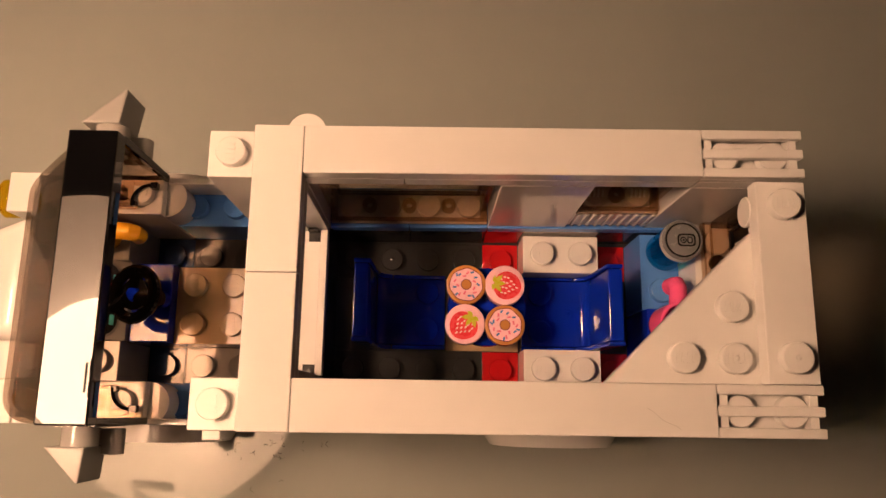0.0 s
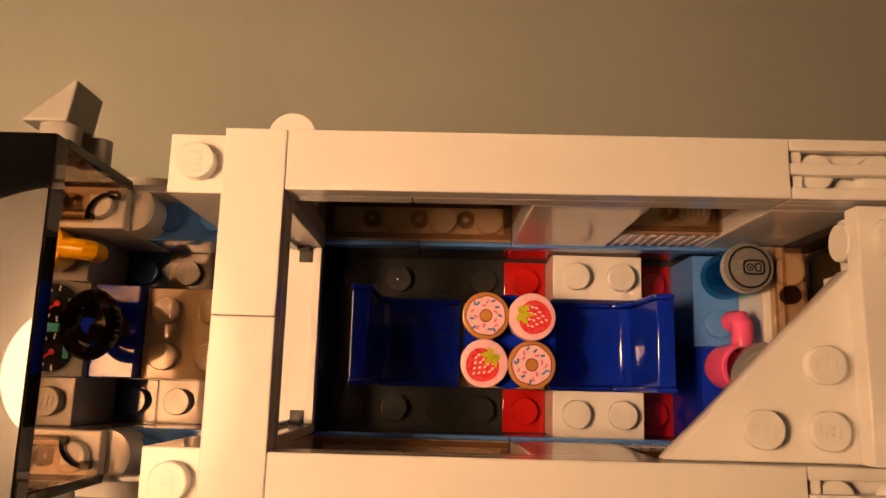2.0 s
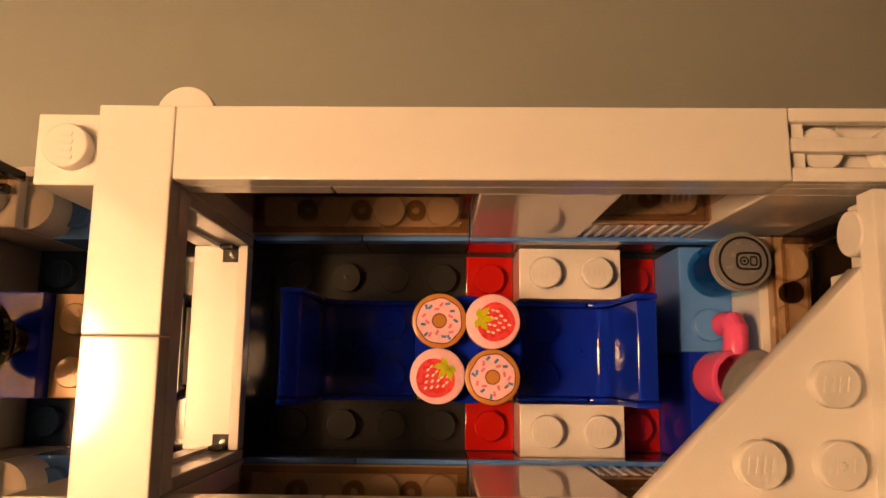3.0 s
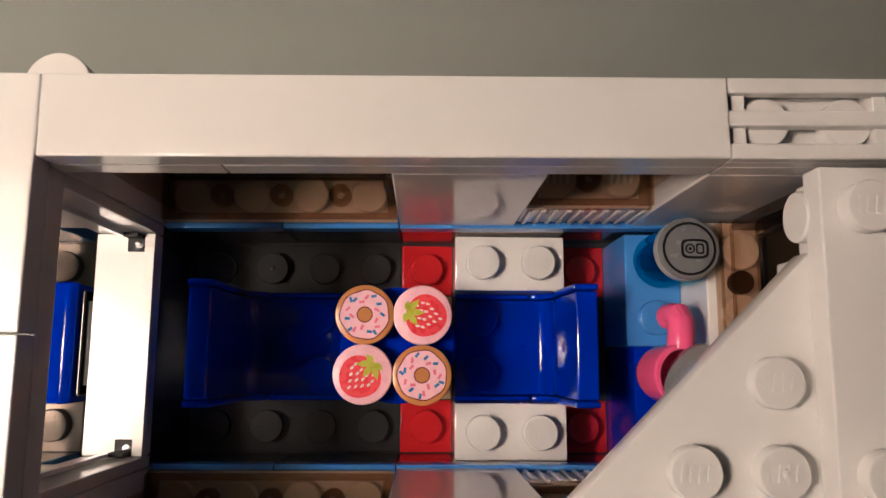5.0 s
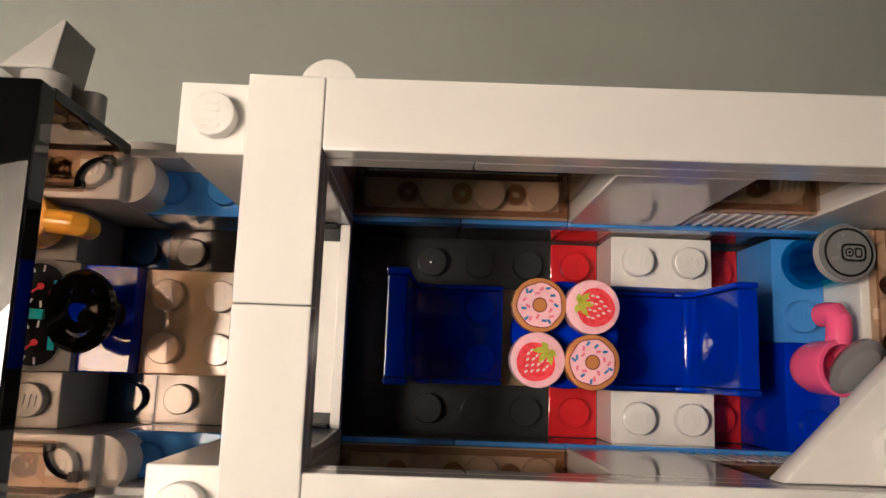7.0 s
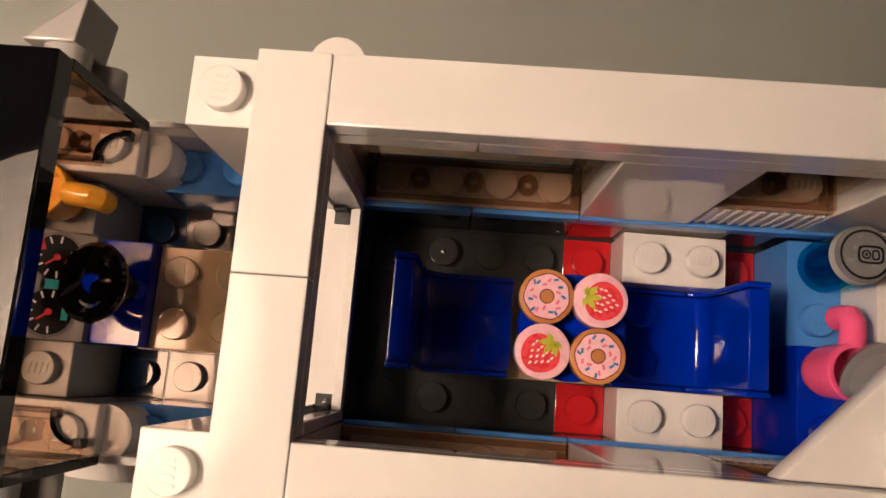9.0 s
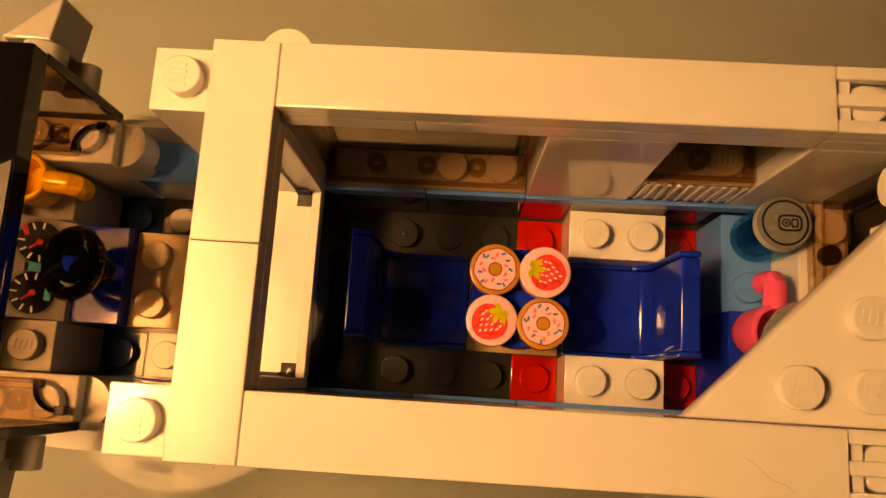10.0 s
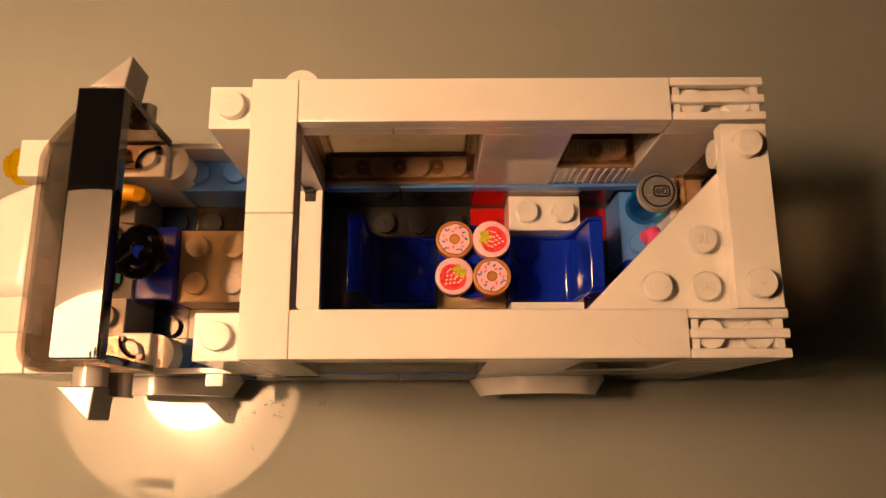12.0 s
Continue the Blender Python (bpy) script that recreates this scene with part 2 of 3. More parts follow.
# ---------------------------------------------------------------- desk lamp
def desk_lamp():
    root = tagged(new("desk_lamp"), "lit desk lamp with a round white shade and frosted bulb", "desk lamp")
    root.location = (-0.38, -0.02, 0.0)
    inv = Matrix.Translation(root.location).inverted()
    shade_in = plaster("white_enamel_shade", (0.62, 0.60, 0.57), 0.97)
    bm = bmesh.new()
    m = inv @ Matrix.Translation(LAMP)
    add_lathe(bm, [(66, 0), (63, 13), (54, 28), (40, 38.5), (21, 45), (16, 49), (16, 95), (14, 95), (14, 47), (19, 42.5), (37.5, 36), (51.5, 26), (60.5, 12), (64, 0), (66, 0)][::-1], m, 64)
    part("shade", bm, shade_in, root, "round white enamelled metal shade")
    bm = bmesh.new()
    add_lathe(bm, [(0, 4), (10, 5), (19, 8.6), (25.5, 15), (28, 22), (27, 28), (22.5, 35), (15.5, 43), (13.5, 50), (13.5, 84), (0, 84)], m, 48)
    part("bulb", bm, glow("frosted_bulb_glow", (1.0, 0.558, 0.335), BULB_POWER), root, "lit frosted bulb")
    bm = bmesh.new()
    for dx, length in ((4.0, 0.011), (5.6, 0.014), (8.2, 0.012)):
        t = bmesh.new()
        bmesh.ops.create_cube(t, size=1, matrix=m @ Matrix.Translation((dx * 0.001, -0.004, 0.0041)) @ Matrix.Diagonal((0.0009 if dx < 8 else 0.002, length, 0.0004, 1)))
        join(bm, t)
    part("bulb_print", bm, plaster("grey_bulb_print", (0.6, 0.6, 0.6)), root, "fine grey print on the bulb")
    bm = bmesh.new()
    t = bmesh.new()
    bmesh.ops.create_cube(t, size=1, matrix=m @ Matrix.Translation((-0.012, -0.0545, 0.010)) @ Matrix.Rotation(radians(-4), 4, "Z") @ Matrix.Diagonal((0.019, 0.005, 0.002, 1)))
    join(bm, t)
    part("rating_label", bm, plaster("grey_label", (0.16, 0.16, 0.15)), root, "grey rating label")
    bm = bmesh.new()
    add_lathe(bm, [(0, 0), (75, 0), (75, 10), (70, 14), (10, 16), (0, 16)], Matrix.Identity(4), 48)
    part("base", bm, BLACK, root)
    bm = bmesh.new()
    p = inv @ Vector(LAMP)
    add_tube(bm, [Vector((0, 0, 0.014)), Vector((0, 0, 0.2)), Vector((0.01, 0, 0.33)), Vector((0.06, 0, 0.39)), Vector((p.x - 0.05, p.y, 0.395)), Vector((p.x - 0.01, p.y, 0.37)), Vector((p.x, p.y, p.z + 0.09))], 0.006)
    part("arm", bm, BLACK, root)


desk_lamp()

# ---------------------------------------------------------------- camper van
van = tagged(new("toy_camper_van"), "roofless white brick-built toy camper van with smoky windows on a table", "toy van")
van.location = (0, 0, 0)


def side(s):
    """One long side wall of the van; s is 1 for the far one, -1 for the near one."""
    a, b = (2, 3) if s > 0 else (-3, -2)
    brick("rail_tile", 1, 9, a, b, 0, -3.2, WHITE, van)
    brick("beam_plate", 0, 3, a, b, -3.2, -6.4, WHITE, van)
    brick("beam_plate", 3, 9, a, b, -3.2, -6.4, WHITE, van)
    brick("vent_plate", 9, 11, a, b, -3.2, -6.4, WHITE, van, [(9.5, s * 2.5), (10.5, s * 2.5)], marks=False)
    bm = bmesh.new()
    for y0, y1 in ((0.0, 0.2), (0.4, 0.6), (0.8, 1.0)):
        add_box(bm, V(9, a + y0, -1.6), V(11.04, a + y1, 0), 0.0002)
    for x0, x1 in ((9.06, 9.24), (10.78, 10.96)):
        add_box(bm, V(x0, a + 0.05, -3.2), V(x1, b - 0.05, -0.9), 0.0001)
    add_box(bm, V(9, a, -3.2), V(11, a + 0.12, -1.5), 0.0001)
    add_box(bm, V(9, b - 0.12, -3.2), V(11, b, -1.5), 0.0001)
    part("vent_tile", bm, WHITE, van, "white slotted vent tile")
    # wall blocks between the windows
    brick("wall_panel", 5, 7, a, b, -6.4, -35.2, WHITE, van)
    brick("wall_panel", 9, 11, a, b, -6.4, -35.2, WHITE, van)
    brick("pillar_brick", 0, 1, a, b, -6.4, -41.6, WHITE, van)
    bm = bmesh.new()
    add_box(bm, V(7, a + (0.06 if s > 0 else 0), -25.6), V(9, b - (0 if s > 0 else 0.06), -35.2), 0.0002)
    yi = a if s > 0 else b
    for k in range(10):
        x = 7.08 + k * 0.2
        add_box(bm, V(x, yi + s * 0.012, -26.0), V(x + 0.1, yi + s * 0.1, -34.8), 0.0002)
    for k in range(2):
        add_stud(bm, 7.5 + k, s * 2.5, -25.6)
    part("ribbed_brick", bm, WHITE, van, "white ribbed brick")
    a, b = (1.95, 3) if s > 0 else (-3, -1.95)
    brick("sill_brick", 1, 3, a, b, -35.2, -38.4, MIDBLUE, van, (), "mid blue plates")
    brick("sill_brick", 3, 5, a, b, -35.2, -38.4, MIDBLUE, van, marks=False)
    brick("sill_brick", 5, 11, a, b, -35.2, -38.4, MIDBLUE, van)
    a, b = (2, 3) if s > 0 else (-3, -2)
    bm = bmesh.new()
    add_box(bm, V(1.02, a + 0.05, -35.2), V(4.98, b - 0.05, -34.9), 0.0)
    for k in range(4):
        add_stud(bm, 1.5 + k, s * 2.5, -35.2, marks=False)
    part("sill_stud_plate", bm, WHITE, van)
    window_panel(1, 5, s, -6.4, -35.2)
    window_panel(7, 9, s, -6.4, -25.6)
    for x0, x1, mat in ((0, 3, DGREY), (3, 5, DGREY), (5, 6, RED), (6, 8, WHITE), (8, 11, DGREY)):
        brick("lower_brick", x0, x1, a, b, -38.4, -51.2, mat, van)


def window_panel(x0, x1, s, z1, z0):
    """See-through panel: a foot plate over the studs, an outer pane and two side cheeks."""
    yo, yi = 3 * s, 2 * s
    bm = bmesh.new()
    add_box(bm, V(x0 + 0.02, yi + s * 0.06, z0 + 1.75), V(x1 - 0.02, yo - s * 0.22, z0 + 2.6), 0.0001)
    add_box(bm, V(x0 + 0.02, yi + s * 0.02, z0 + 0.31), V(x1 - 0.02, yi + s * 0.19, z0 + 1.72), 0.0001)
    add_box(bm, V(x0 + 0.02, yi + s * 0.20, z0 + 0.31), V(x0 + 0.2, yo - s * 0.24, z0 + 1.72), 0.0001)
    add_box(bm, V(x1 - 0.2, yi + s * 0.20, z0 + 0.31), V(x1 - 0.02, yo - s * 0.24, z0 + 1.72), 0.0001)
    pane = part("window_panel", bm, SMOKE_THIN, van, "smoky brown see-through window panel")
    for x in range(int(x0) + 1, int(x1)):
        bm = bmesh.new()
        add_lathe(bm, [(0.6, 0.32), (1.5, 0.32), (1.5, 1.72), (0.6, 1.72), (0.6, 0.32)], Matrix.Translation(V(x, 2.5 * s, z0)), 20)
        part("pin", bm, SMOKE_THIN, pane)
    bm = bmesh.new()
    add_box(bm, V(x0 + 0.02, yo - s * 0.2, z0), V(x1 - 0.02, yo - s * 0.03, z1), 0.0002)
    part("pane", bm, SMOKE, pane)
    bm = bmesh.new()
    add_box(bm, V(x0 + 0.2, yo - s * 0.30, z0 + 2.7), V(x1 - 0.2, yo - s * 0.21, z0 + 4.2), 0.0001)
    for x in (x0 + 0.2, x1 - 0.3):
        add_box(bm, V(x, yo - s * 0.30, z0 + 4.25), V(x + 0.1, yo - s * 0.21, z1 - 0.5), 0.0001)
    part("pane_frame", bm, SCREEN, pane)
    for x in (x0 + 0.02, x1 - 0.2):
        bm = bmesh.new()
        add_box(bm, V(x, yi + s * 0.3, z0 + 2.7), V(x + 0.18, yo - s * 0.24, z1), 0.0002)
        part("cheek", bm, SMOKE, pane)


side(1)
side(-1)
# the far rail stands a little outwards towards the rear
pivot = V(1, 2.5, 0)
for ob in list(van.children):
    if sum(c[1] for c in ob.bound_box) > 0:
        ob.matrix_basis = Matrix.Translation(pivot) @ Matrix.Rotation(radians(0.5), 4, "Z") @ Matrix.Translation(-pivot)

# front cross beam over the open bulkhead frame
brick("cross_tile", 0, 1, 0, 3, 0, -3.2, WHITE, van)
brick("cross_tile", 0, 1, -3, 0, 0, -3.2, WHITE, van)
brick("cross_plate", 0, 1, -2, 2, -3.2, -6.4, WHITE, van)
bm = bmesh.new()
for y0, y1 in ((-2, -1.8), (1.8, 2)):
    add_box(bm, V(0, y0, -35.2), V(1, y1, -6.4), 0.0002)
add_box(bm, V(0, -1.8, -35.2), V(1, 1.8, -32.8), 0.0002)
add_box(bm, V(0.82, -1.8, -32.8), V(1, 1.8, -32.1), 0.0001)
for y0, y1 in ((-1.8, -1.72), (1.72, 1.8)):
    add_box(bm, V(0.4, y0, -31.5), V(0.55, y1, -6.5), 0.0001)
part("bulkhead_frame", bm, WHITE, van, "white open window frame behind the cab")
for y in (-1.66, 1.66):
    bm = bmesh.new()
    # Dark patch on the sill stands in for the shaded hinge hole.
    add_box(bm, V(0.52, y - 0.17, -32.9), V(0.9, y + 0.13, -32.7), 0.0001)
    add_box(bm, V(0.52, y + math.copysign(0.05, y), -32.7), V(0.78, y + math.copysign(0.13, y), -30.5), 0.0001)
    sock = part("hinge_socket", bm, RUBBER, van, "dark patch in place of a shaded hinge hole")
    bm = bmesh.new()
    add_lathe(bm, [(0, 0), (0.7, 0), (0.65, 0.3), (0, 0.35)], Matrix.Translation(V(0.74, y - 0.03, -32.72)), 14)
    part("hinge_pin", bm, DGREY, sock)
brick("bulkhead_brick", 0, 1, -2, 2, -35.2, -51.2, DGREY, van)
for s in (1, -1):
    a, b = (2, 3) if s > 0 else (-3, -2)
    bm = bmesh.new()
    add_box(bm, V(-1, a, -38.4), V(0, b, -3.2), 0.0002)
    add_stud(bm, -0.5, s * 2.5, -3.2, 90)
    part("door_pillar", bm, WHITE, van, "white brick pillar with one stud")

# rear wedge, cross plate and back window
bm = bmesh.new()
add_prism(bm, [(7.0, -1.995), (10.995, -1.995), (10.995, 1.05), (10.045, 1.05)], -6.4, -3.2, 0.0002, axis="z")
for x, y in ((8.5, -1.5), (9.5, -1.5), (9.5, -0.5)):
    add_stud(bm, x, y, -3.2)
add_dot(bm, 9.5, -1.5, -3.2)
part("corner_wedge_plate", bm, WHITE, van, "white plate with a diagonal edge")
brick("rear_plate", 10, 11, -2, 2, 0, -3.2, WHITE, van, [(10.5, 1.5), (10.5, -1.5)], dots=[(10.5, -1.5)])
bm = bmesh.new()
add_lathe(bm, [(0, -2), (2.55, -2), (2.55, 1.3), (2.4, 1.55), (0, 1.55)], Matrix.Translation(V(10.17, 1.5, -4.6)) @ Matrix.Rotation(radians(-90), 4, "Y"), 28)
add_box(bm, V(10.3, 1.02, -9.4), V(11, 2, -3.3), 0.0002)
part("side_stud_brick", bm, WHITE, van, "white brick with a stud on its side")
brick("rear_brick", 10, 11, -2, 1, -6.4, -9.6, WHITE, van)
brick("rear_sill_brick", 10, 11, -2, 2, -28.8, -51.2, WHITE, van, [(10.5, y) for y in (-1.5, -0.5, 0.5, 1.5)])
bm = bmesh.new()
add_box(bm, V(10.14, -1.98, -27.0), V(10.78, 1.98, -26.2), 0.0001)
add_box(bm, V(10.14, -1.98, -28.75), V(10.22, 1.98, -27.0), 0.0001)
add_box(bm, V(10.27, -1.9, -26.2), V(10.33, 1.9, -25.6), 0.0001)
rear_pane = part("rear_window_panel", bm, SMOKE_THIN, van, "smoky brown see-through back window")
for y in (-1, 0, 1):
    bm = bmesh.new()
    add_lathe(bm, [(0, 0.1), (1.35, 0.1), (1.5, 0.3), (1.5, 1.7), (0.5, 1.72), (0, 1.5)], Matrix.Translation(V(10.5, y, -28.75)), 20)
    part("pin", bm, SMOKE_PIN, rear_pane)
bm = bmesh.new()
add_box(bm, V(10.82, -1.98, -28.75), V(10.97, 1.98, -9.7), 0.0002)
part("pane", bm, SMOKE, rear_pane)
bm = bmesh.new()
add_box(bm, V(10.72, -1.7, -26.1), V(10.81, 1.7, -25.0), 0.0001)
for y in (-1.76, 1.7):
    add_box(bm, V(10.72, y, -26.1), V(10.81, y + 0.06, -10.2), 0.0001)
part("pane_frame", bm, BLACK, rear_pane, "dark edge of the back window")
for y in (-1.98, 1.80):
    bm = bmesh.new()
    add_box(bm, V(10.3, y, -26.1), V(10.81, y + 0.18, -9.7), 0.0002)
    part("cheek", bm, SCREEN, rear_pane)

# floor
bm = bmesh.new()
add_box(bm, V(-6, -3, -54.4), V(11, 3, -51.3), 0.0002)
part("chassis_plate", bm, DGREY, van, "dark grey chassis")
for s in (1, -1):
    y0, y1, yc = (1, 2, 1.5) if s > 0 else (-2, -1, -1.5)
    brick("floor_plate", 1, 5, y0, y1, -51.2, -54.5, DGREY, van, [(x + 0.5, yc) for x in (1, 2, 3, 4)], turn=90 if s > 0 else 70, dots=[(2.5, 1.5)] if s > 0 else ())
    brick("floor_plate", 5, 6, y0, y1, -51.2, -54.5, RED, van, [(5.5, yc)], "red plate")
    brick("step_brick", 6, 8, y0, y1, -41.6, -54.5, WHITE, van, [(6.5, yc), (7.5, yc)], "white brick with two studs")
    brick("floor_plate", 8, 9, y0, y1, -51.2, -54.5, RED, van, [(8.5, yc)], "red plate")
    brick("cab_floor_plate", -4, -3, y0, y1, -51.2, -54.5, NAVY, van, [(-3.5, yc)], "dark navy plate", 90)
    brick("cab_floor_plate", -3, -1, y0, y1, -51.2, -54.5, LGREY if s < 0 else DGREY, van, [(-2.5, yc), (-1.5, yc)], "", 100)
    # cab door sill
    a, b = (2, 3) if s > 0 else (-3, -2)
    brick("cab_sill_plate", -3, -1, a, b, -38.4, -51.2, MIDBLUE, van, [(-2.5, s * 2.5), (-1.5, s * 2.5)], "mid blue plate with studs", 30)
    bm = bmesh.new()
    add_box(bm, V(-3, s * 2.84, -38.4), V(-1.0, s * 3, -30.5), 0.0002)
    part("cab_door_edge", bm, WHITE, van)
brick("floor_plate", 4, 6, -1, 1, -51.2, -54.5, TAN, van, (), "tan plate")
brick("floor_plate", 1, 4, -1, 1, -51.25, -54.5, DGREY, van)
brick("floor_plate", 6, 9, -1, 1, -51.25, -54.5, DGREY, van)
brick("cab_seat_plate", -3, -1, -1, 1, -41.6, -54.5, TAN, van, [(x, y) for x in (-2.5, -1.5) for y in (-0.5, 0.5)], "tan block with four studs", 95)
brick("rear_shelf", 9, 10, 0, 2, -38.4, -54.5, MIDBLUE, van, [(9.5, 0.5)], "mid blue shelf")
brick("rear_shelf", 9, 10.0, -2, 0, -35.2, -54.5, BLUE, van, [(9.5, -1.5)], "blue shelf")

# cab: steering base, dashboard, seat back
brick("steering_base", -4, -3, -1, 1, -38.4, -54.5, BLUE, van, (), "glossy blue steering base")
bm = bmesh.new()
hub = V(-3.5, 0.05, -29.5)
tilt = Matrix.Translation(hub) @ Matrix.Rotation(radians(-18), 4, "Y")
R, r = 4.65, 1.15
ring = [[bm.verts.new(tilt @ (Vector(((R + r * math.cos(v)) * math.cos(u), (R + r * math.cos(v)) * math.sin(u), r * math.sin(v))) * 0.001)) for v in [2 * math.pi * k / 10 for k in range(10)]] for u in [2 * math.pi * k / 40 for k in range(40)]]
for i in range(40):
    for j in range(10):
        bm.faces.new((ring[i][j], ring[(i + 1) % 40][j], ring[(i + 1) % 40][(j + 1) % 10], ring[i][(j + 1) % 10]))
for ang in (90, 210, 330):
    d = Vector((math.cos(radians(ang)), math.sin(radians(ang)), 0)) * 0.001
    add_tube(bm, [tilt @ (d * 1.0), tilt @ (d * 4.8)], 0.0013, 8)
# Hub disc made wide and black to imitate shade between the spokes.
add_lathe(bm, [(1.55, -0.4), (3.1, -0.5), (3.1, 0.2), (1.55, 0.6), (1.55, -0.4)], tilt, 24)
wheel = part("steering_wheel", bm, BLACK, van, "black steering wheel")
bm = bmesh.new()
add_lathe(bm, [(0, -9), (1.5, -9), (1.5, 0.5), (1.2, 0.9), (0, 0.9)], tilt, 20)
part("steering_hub", bm, BLUE, wheel, "blue hub")
# Black cone doubles as the wheel's shadow on the base.
bm = bmesh.new()
add_lathe(bm, [(1.5, -6.5), (2.2, -6.5), (3.4, -3.6), (3.3, -3.3), (1.5, -3.3), (1.5, -6.5)], tilt, 28)
part("steering_collar", bm, BLACK, wheel, "black cone that also fills in the shadow under the wheel")
for s in (1, -1):
    y0, y1, yc = (1, 2, 1.5) if s > 0 else (-2, -1, -1.5)
    brick("dash_brick", -5, -4, y0, y1, -35.2, -54.5, LGREY, van, [(-4.5, yc)] if s < 0 else (), "light grey brick")
bm = bmesh.new()
add_prism(bm, [(-5.0, -54.5), (-4.0, -54.5), (-4.0, -37.0), (-4.1, -36.6), (-5.0, -30.2)], -0.995, 0.995, 0.0002)
dash = part("dashboard", bm, LGREY, van, "light grey sloped dashboard with printed dials")
dash_m = Matrix.Translation(V(-4.5, 0, -33.75)) @ Matrix.Rotation(math.atan2(6.4, 7.2), 4, "Y")


def flat(bm, m, cx, cy, pts, h=0.05):
    """A thin printed patch: outline in mm round (cx, cy) on the plane of m, h mm proud."""
    vs = [bm.verts.new(m @ Vector(((cx + x) * 0.001, (cy + y) * 0.001, h * 0.001))) for x, y in pts]
    bm.faces.new(vs)


def disc_pts(r, n=28, ry=None):
    return [(r * math.cos(2 * math.pi * k / n), (ry or r) * math.sin(2 * math.pi * k / n)) for k in range(n)]


def bar_pts(lx, ly, ang=0.0):
    c, s = math.cos(radians(ang)), math.sin(radians(ang))
    return [(x * c - y * s, x * s + y * c) for x, y in ((-lx / 2, -ly / 2), (lx / 2, -ly / 2), (lx / 2, ly / 2), (-lx / 2, ly / 2))]


prints = {k: bmesh.new() for k in ("grey", "black", "white", "red", "teal")}
for cy in (-4.0, 4.0):
    flat(prints["grey"], dash_m, 0, cy, disc_pts(3.75), 0.16)
    flat(prints["black"], dash_m, 0, cy, disc_pts(3.3), 0.20)
    for k in range(11):
        a = radians(20 + 32 * k)
        if 0.6 < math.cos(a):
            continue
        flat(prints["white"], dash_m, 2.6 * math.cos(a), cy + 2.6 * math.sin(a), bar_pts(1.0, 0.28, math.degrees(a)), 0.24)
    flat(prints["red"], dash_m, 0, cy, disc_pts(0.5, 12), 0.24)
    flat(prints["red"], dash_m, -0.7, cy - 0.6, bar_pts(2.0, 0.3, 40), 0.26)
    flat(prints["teal"], dash_m, 2.2, cy, bar_pts(0.9, 2.0), 0.24)
flat(prints["black"], dash_m, 0, 0, bar_pts(3.2, 3.0), 0.16)
flat(prints["teal"], dash_m, -0.2, 0, bar_pts(1.7, 1.4), 0.24)
flat(prints["red"], dash_m, -2.2, 5.6, bar_pts(0.7, 1.7, 20), 0.25)
for k, mat in (("grey", INK_GREY), ("black", INK_BLACK), ("white", INK_WHITE), ("red", INK_RED), ("teal", INK_TEAL)):
    part("dial_print", prints[k], mat, dash)
bm = bmesh.new()
add_prism(bm, [(-0.95, -41.6), (-0.3, -41.6), (-0.22, -32.6), (-0.35, -32.0), (-0.7, -32.6), (-0.92, -35.0)], -0.98, 0.98, 0.0004)
part("driver_backrest", bm, BLUE, van, "blue driver's backrest")
bm = bmesh.new()
add_box(bm, V(-0.21, -0.86, -37.5), V(-0.14, 0.86, -33.5), 0.0002)
slot = part("backrest_slot", bm, BLACK, van)
# White strip along the face of the black slot.
bm = bmesh.new()
add_box(bm, V(-0.145, -0.7, -36.4), V(-0.125, 0.7, -34.6), 0.0001)
part("slot_inlay", bm, WHITE, slot)

# windscreen
brick("cowl_brick", -6, -5, -3, 3, -28.8, -54.4, WHITE, van, [(-5.66, y + 0.5) for y in range(-3, 3)])
for s in (1, -1):
    a, b = (2, 3) if s > 0 else (-3, -2)
    bm = bmesh.new()
    add_box(bm, V(-5, a, -28.8), V(-3, b, -51.2), 0.0003)
    add_lathe(bm, [(0, -38.35), (3.9, -38.35), (3.9, -31.0), (0, -31.0)], Matrix.Translation((-3 * S, s * 2.5 * S, TOP * 0.001)), 32)
    add_stud(bm, -4.5, s * 2.5, -28.8)
    add_stud(bm, -3.5, s * 2.5, -28.8)
    part("cab_side_brick", bm, WHITE, van)
screen_feet = []
for s in (1, -1):
    bm = bmesh.new()
    screen_feet.append(bm)
    yi, yo = s * 2.1, s * 2.9
    add_box(bm, V(-5.04, yi, -27.0), V(-3.62, yo, -26.2), 0.0002)
    add_box(bm, V(-3.62, s * 2.63, -27.0), V(-3.06, yo, -26.2), 0.0002)
    add_box(bm, V(-5.04, yi, -28.8), V(-3.62, yi + s * 0.1, -27.0), 0.0001)
    for dy in (0.06, 0.16):
        add_box(bm, V(-5.0, yi + s * dy, -26.2), V(-3.66, yi + s * (dy + 0.04), -25.9), 0.0)
    add_lathe(bm, [(0.6, 0.1), (1.5, 0.1), (1.5, 1.75), (1.1, 1.8), (0.6, 1.5), (0.6, 0.1)], Matrix.Translation(V(-4.0, s * 2.5, -28.8)), 24)
screen_shelf = bmesh.new()
add_box(screen_shelf, V(-5.9, -2.86, -27.0), V(-5.05, 2.86, -26.2), 0.0003)
screen_pins = []
for y in range(-2, 3):
    bm = bmesh.new()
    add_lathe(bm, [(0, 0.1), (1.35, 0.1), (1.5, 0.3), (1.5, 1.7), (0, 1.7)], Matrix.Translation(V(-5.7, y, -28.8)), 20)
    screen_pins.append(bm)

bm = bmesh.new()


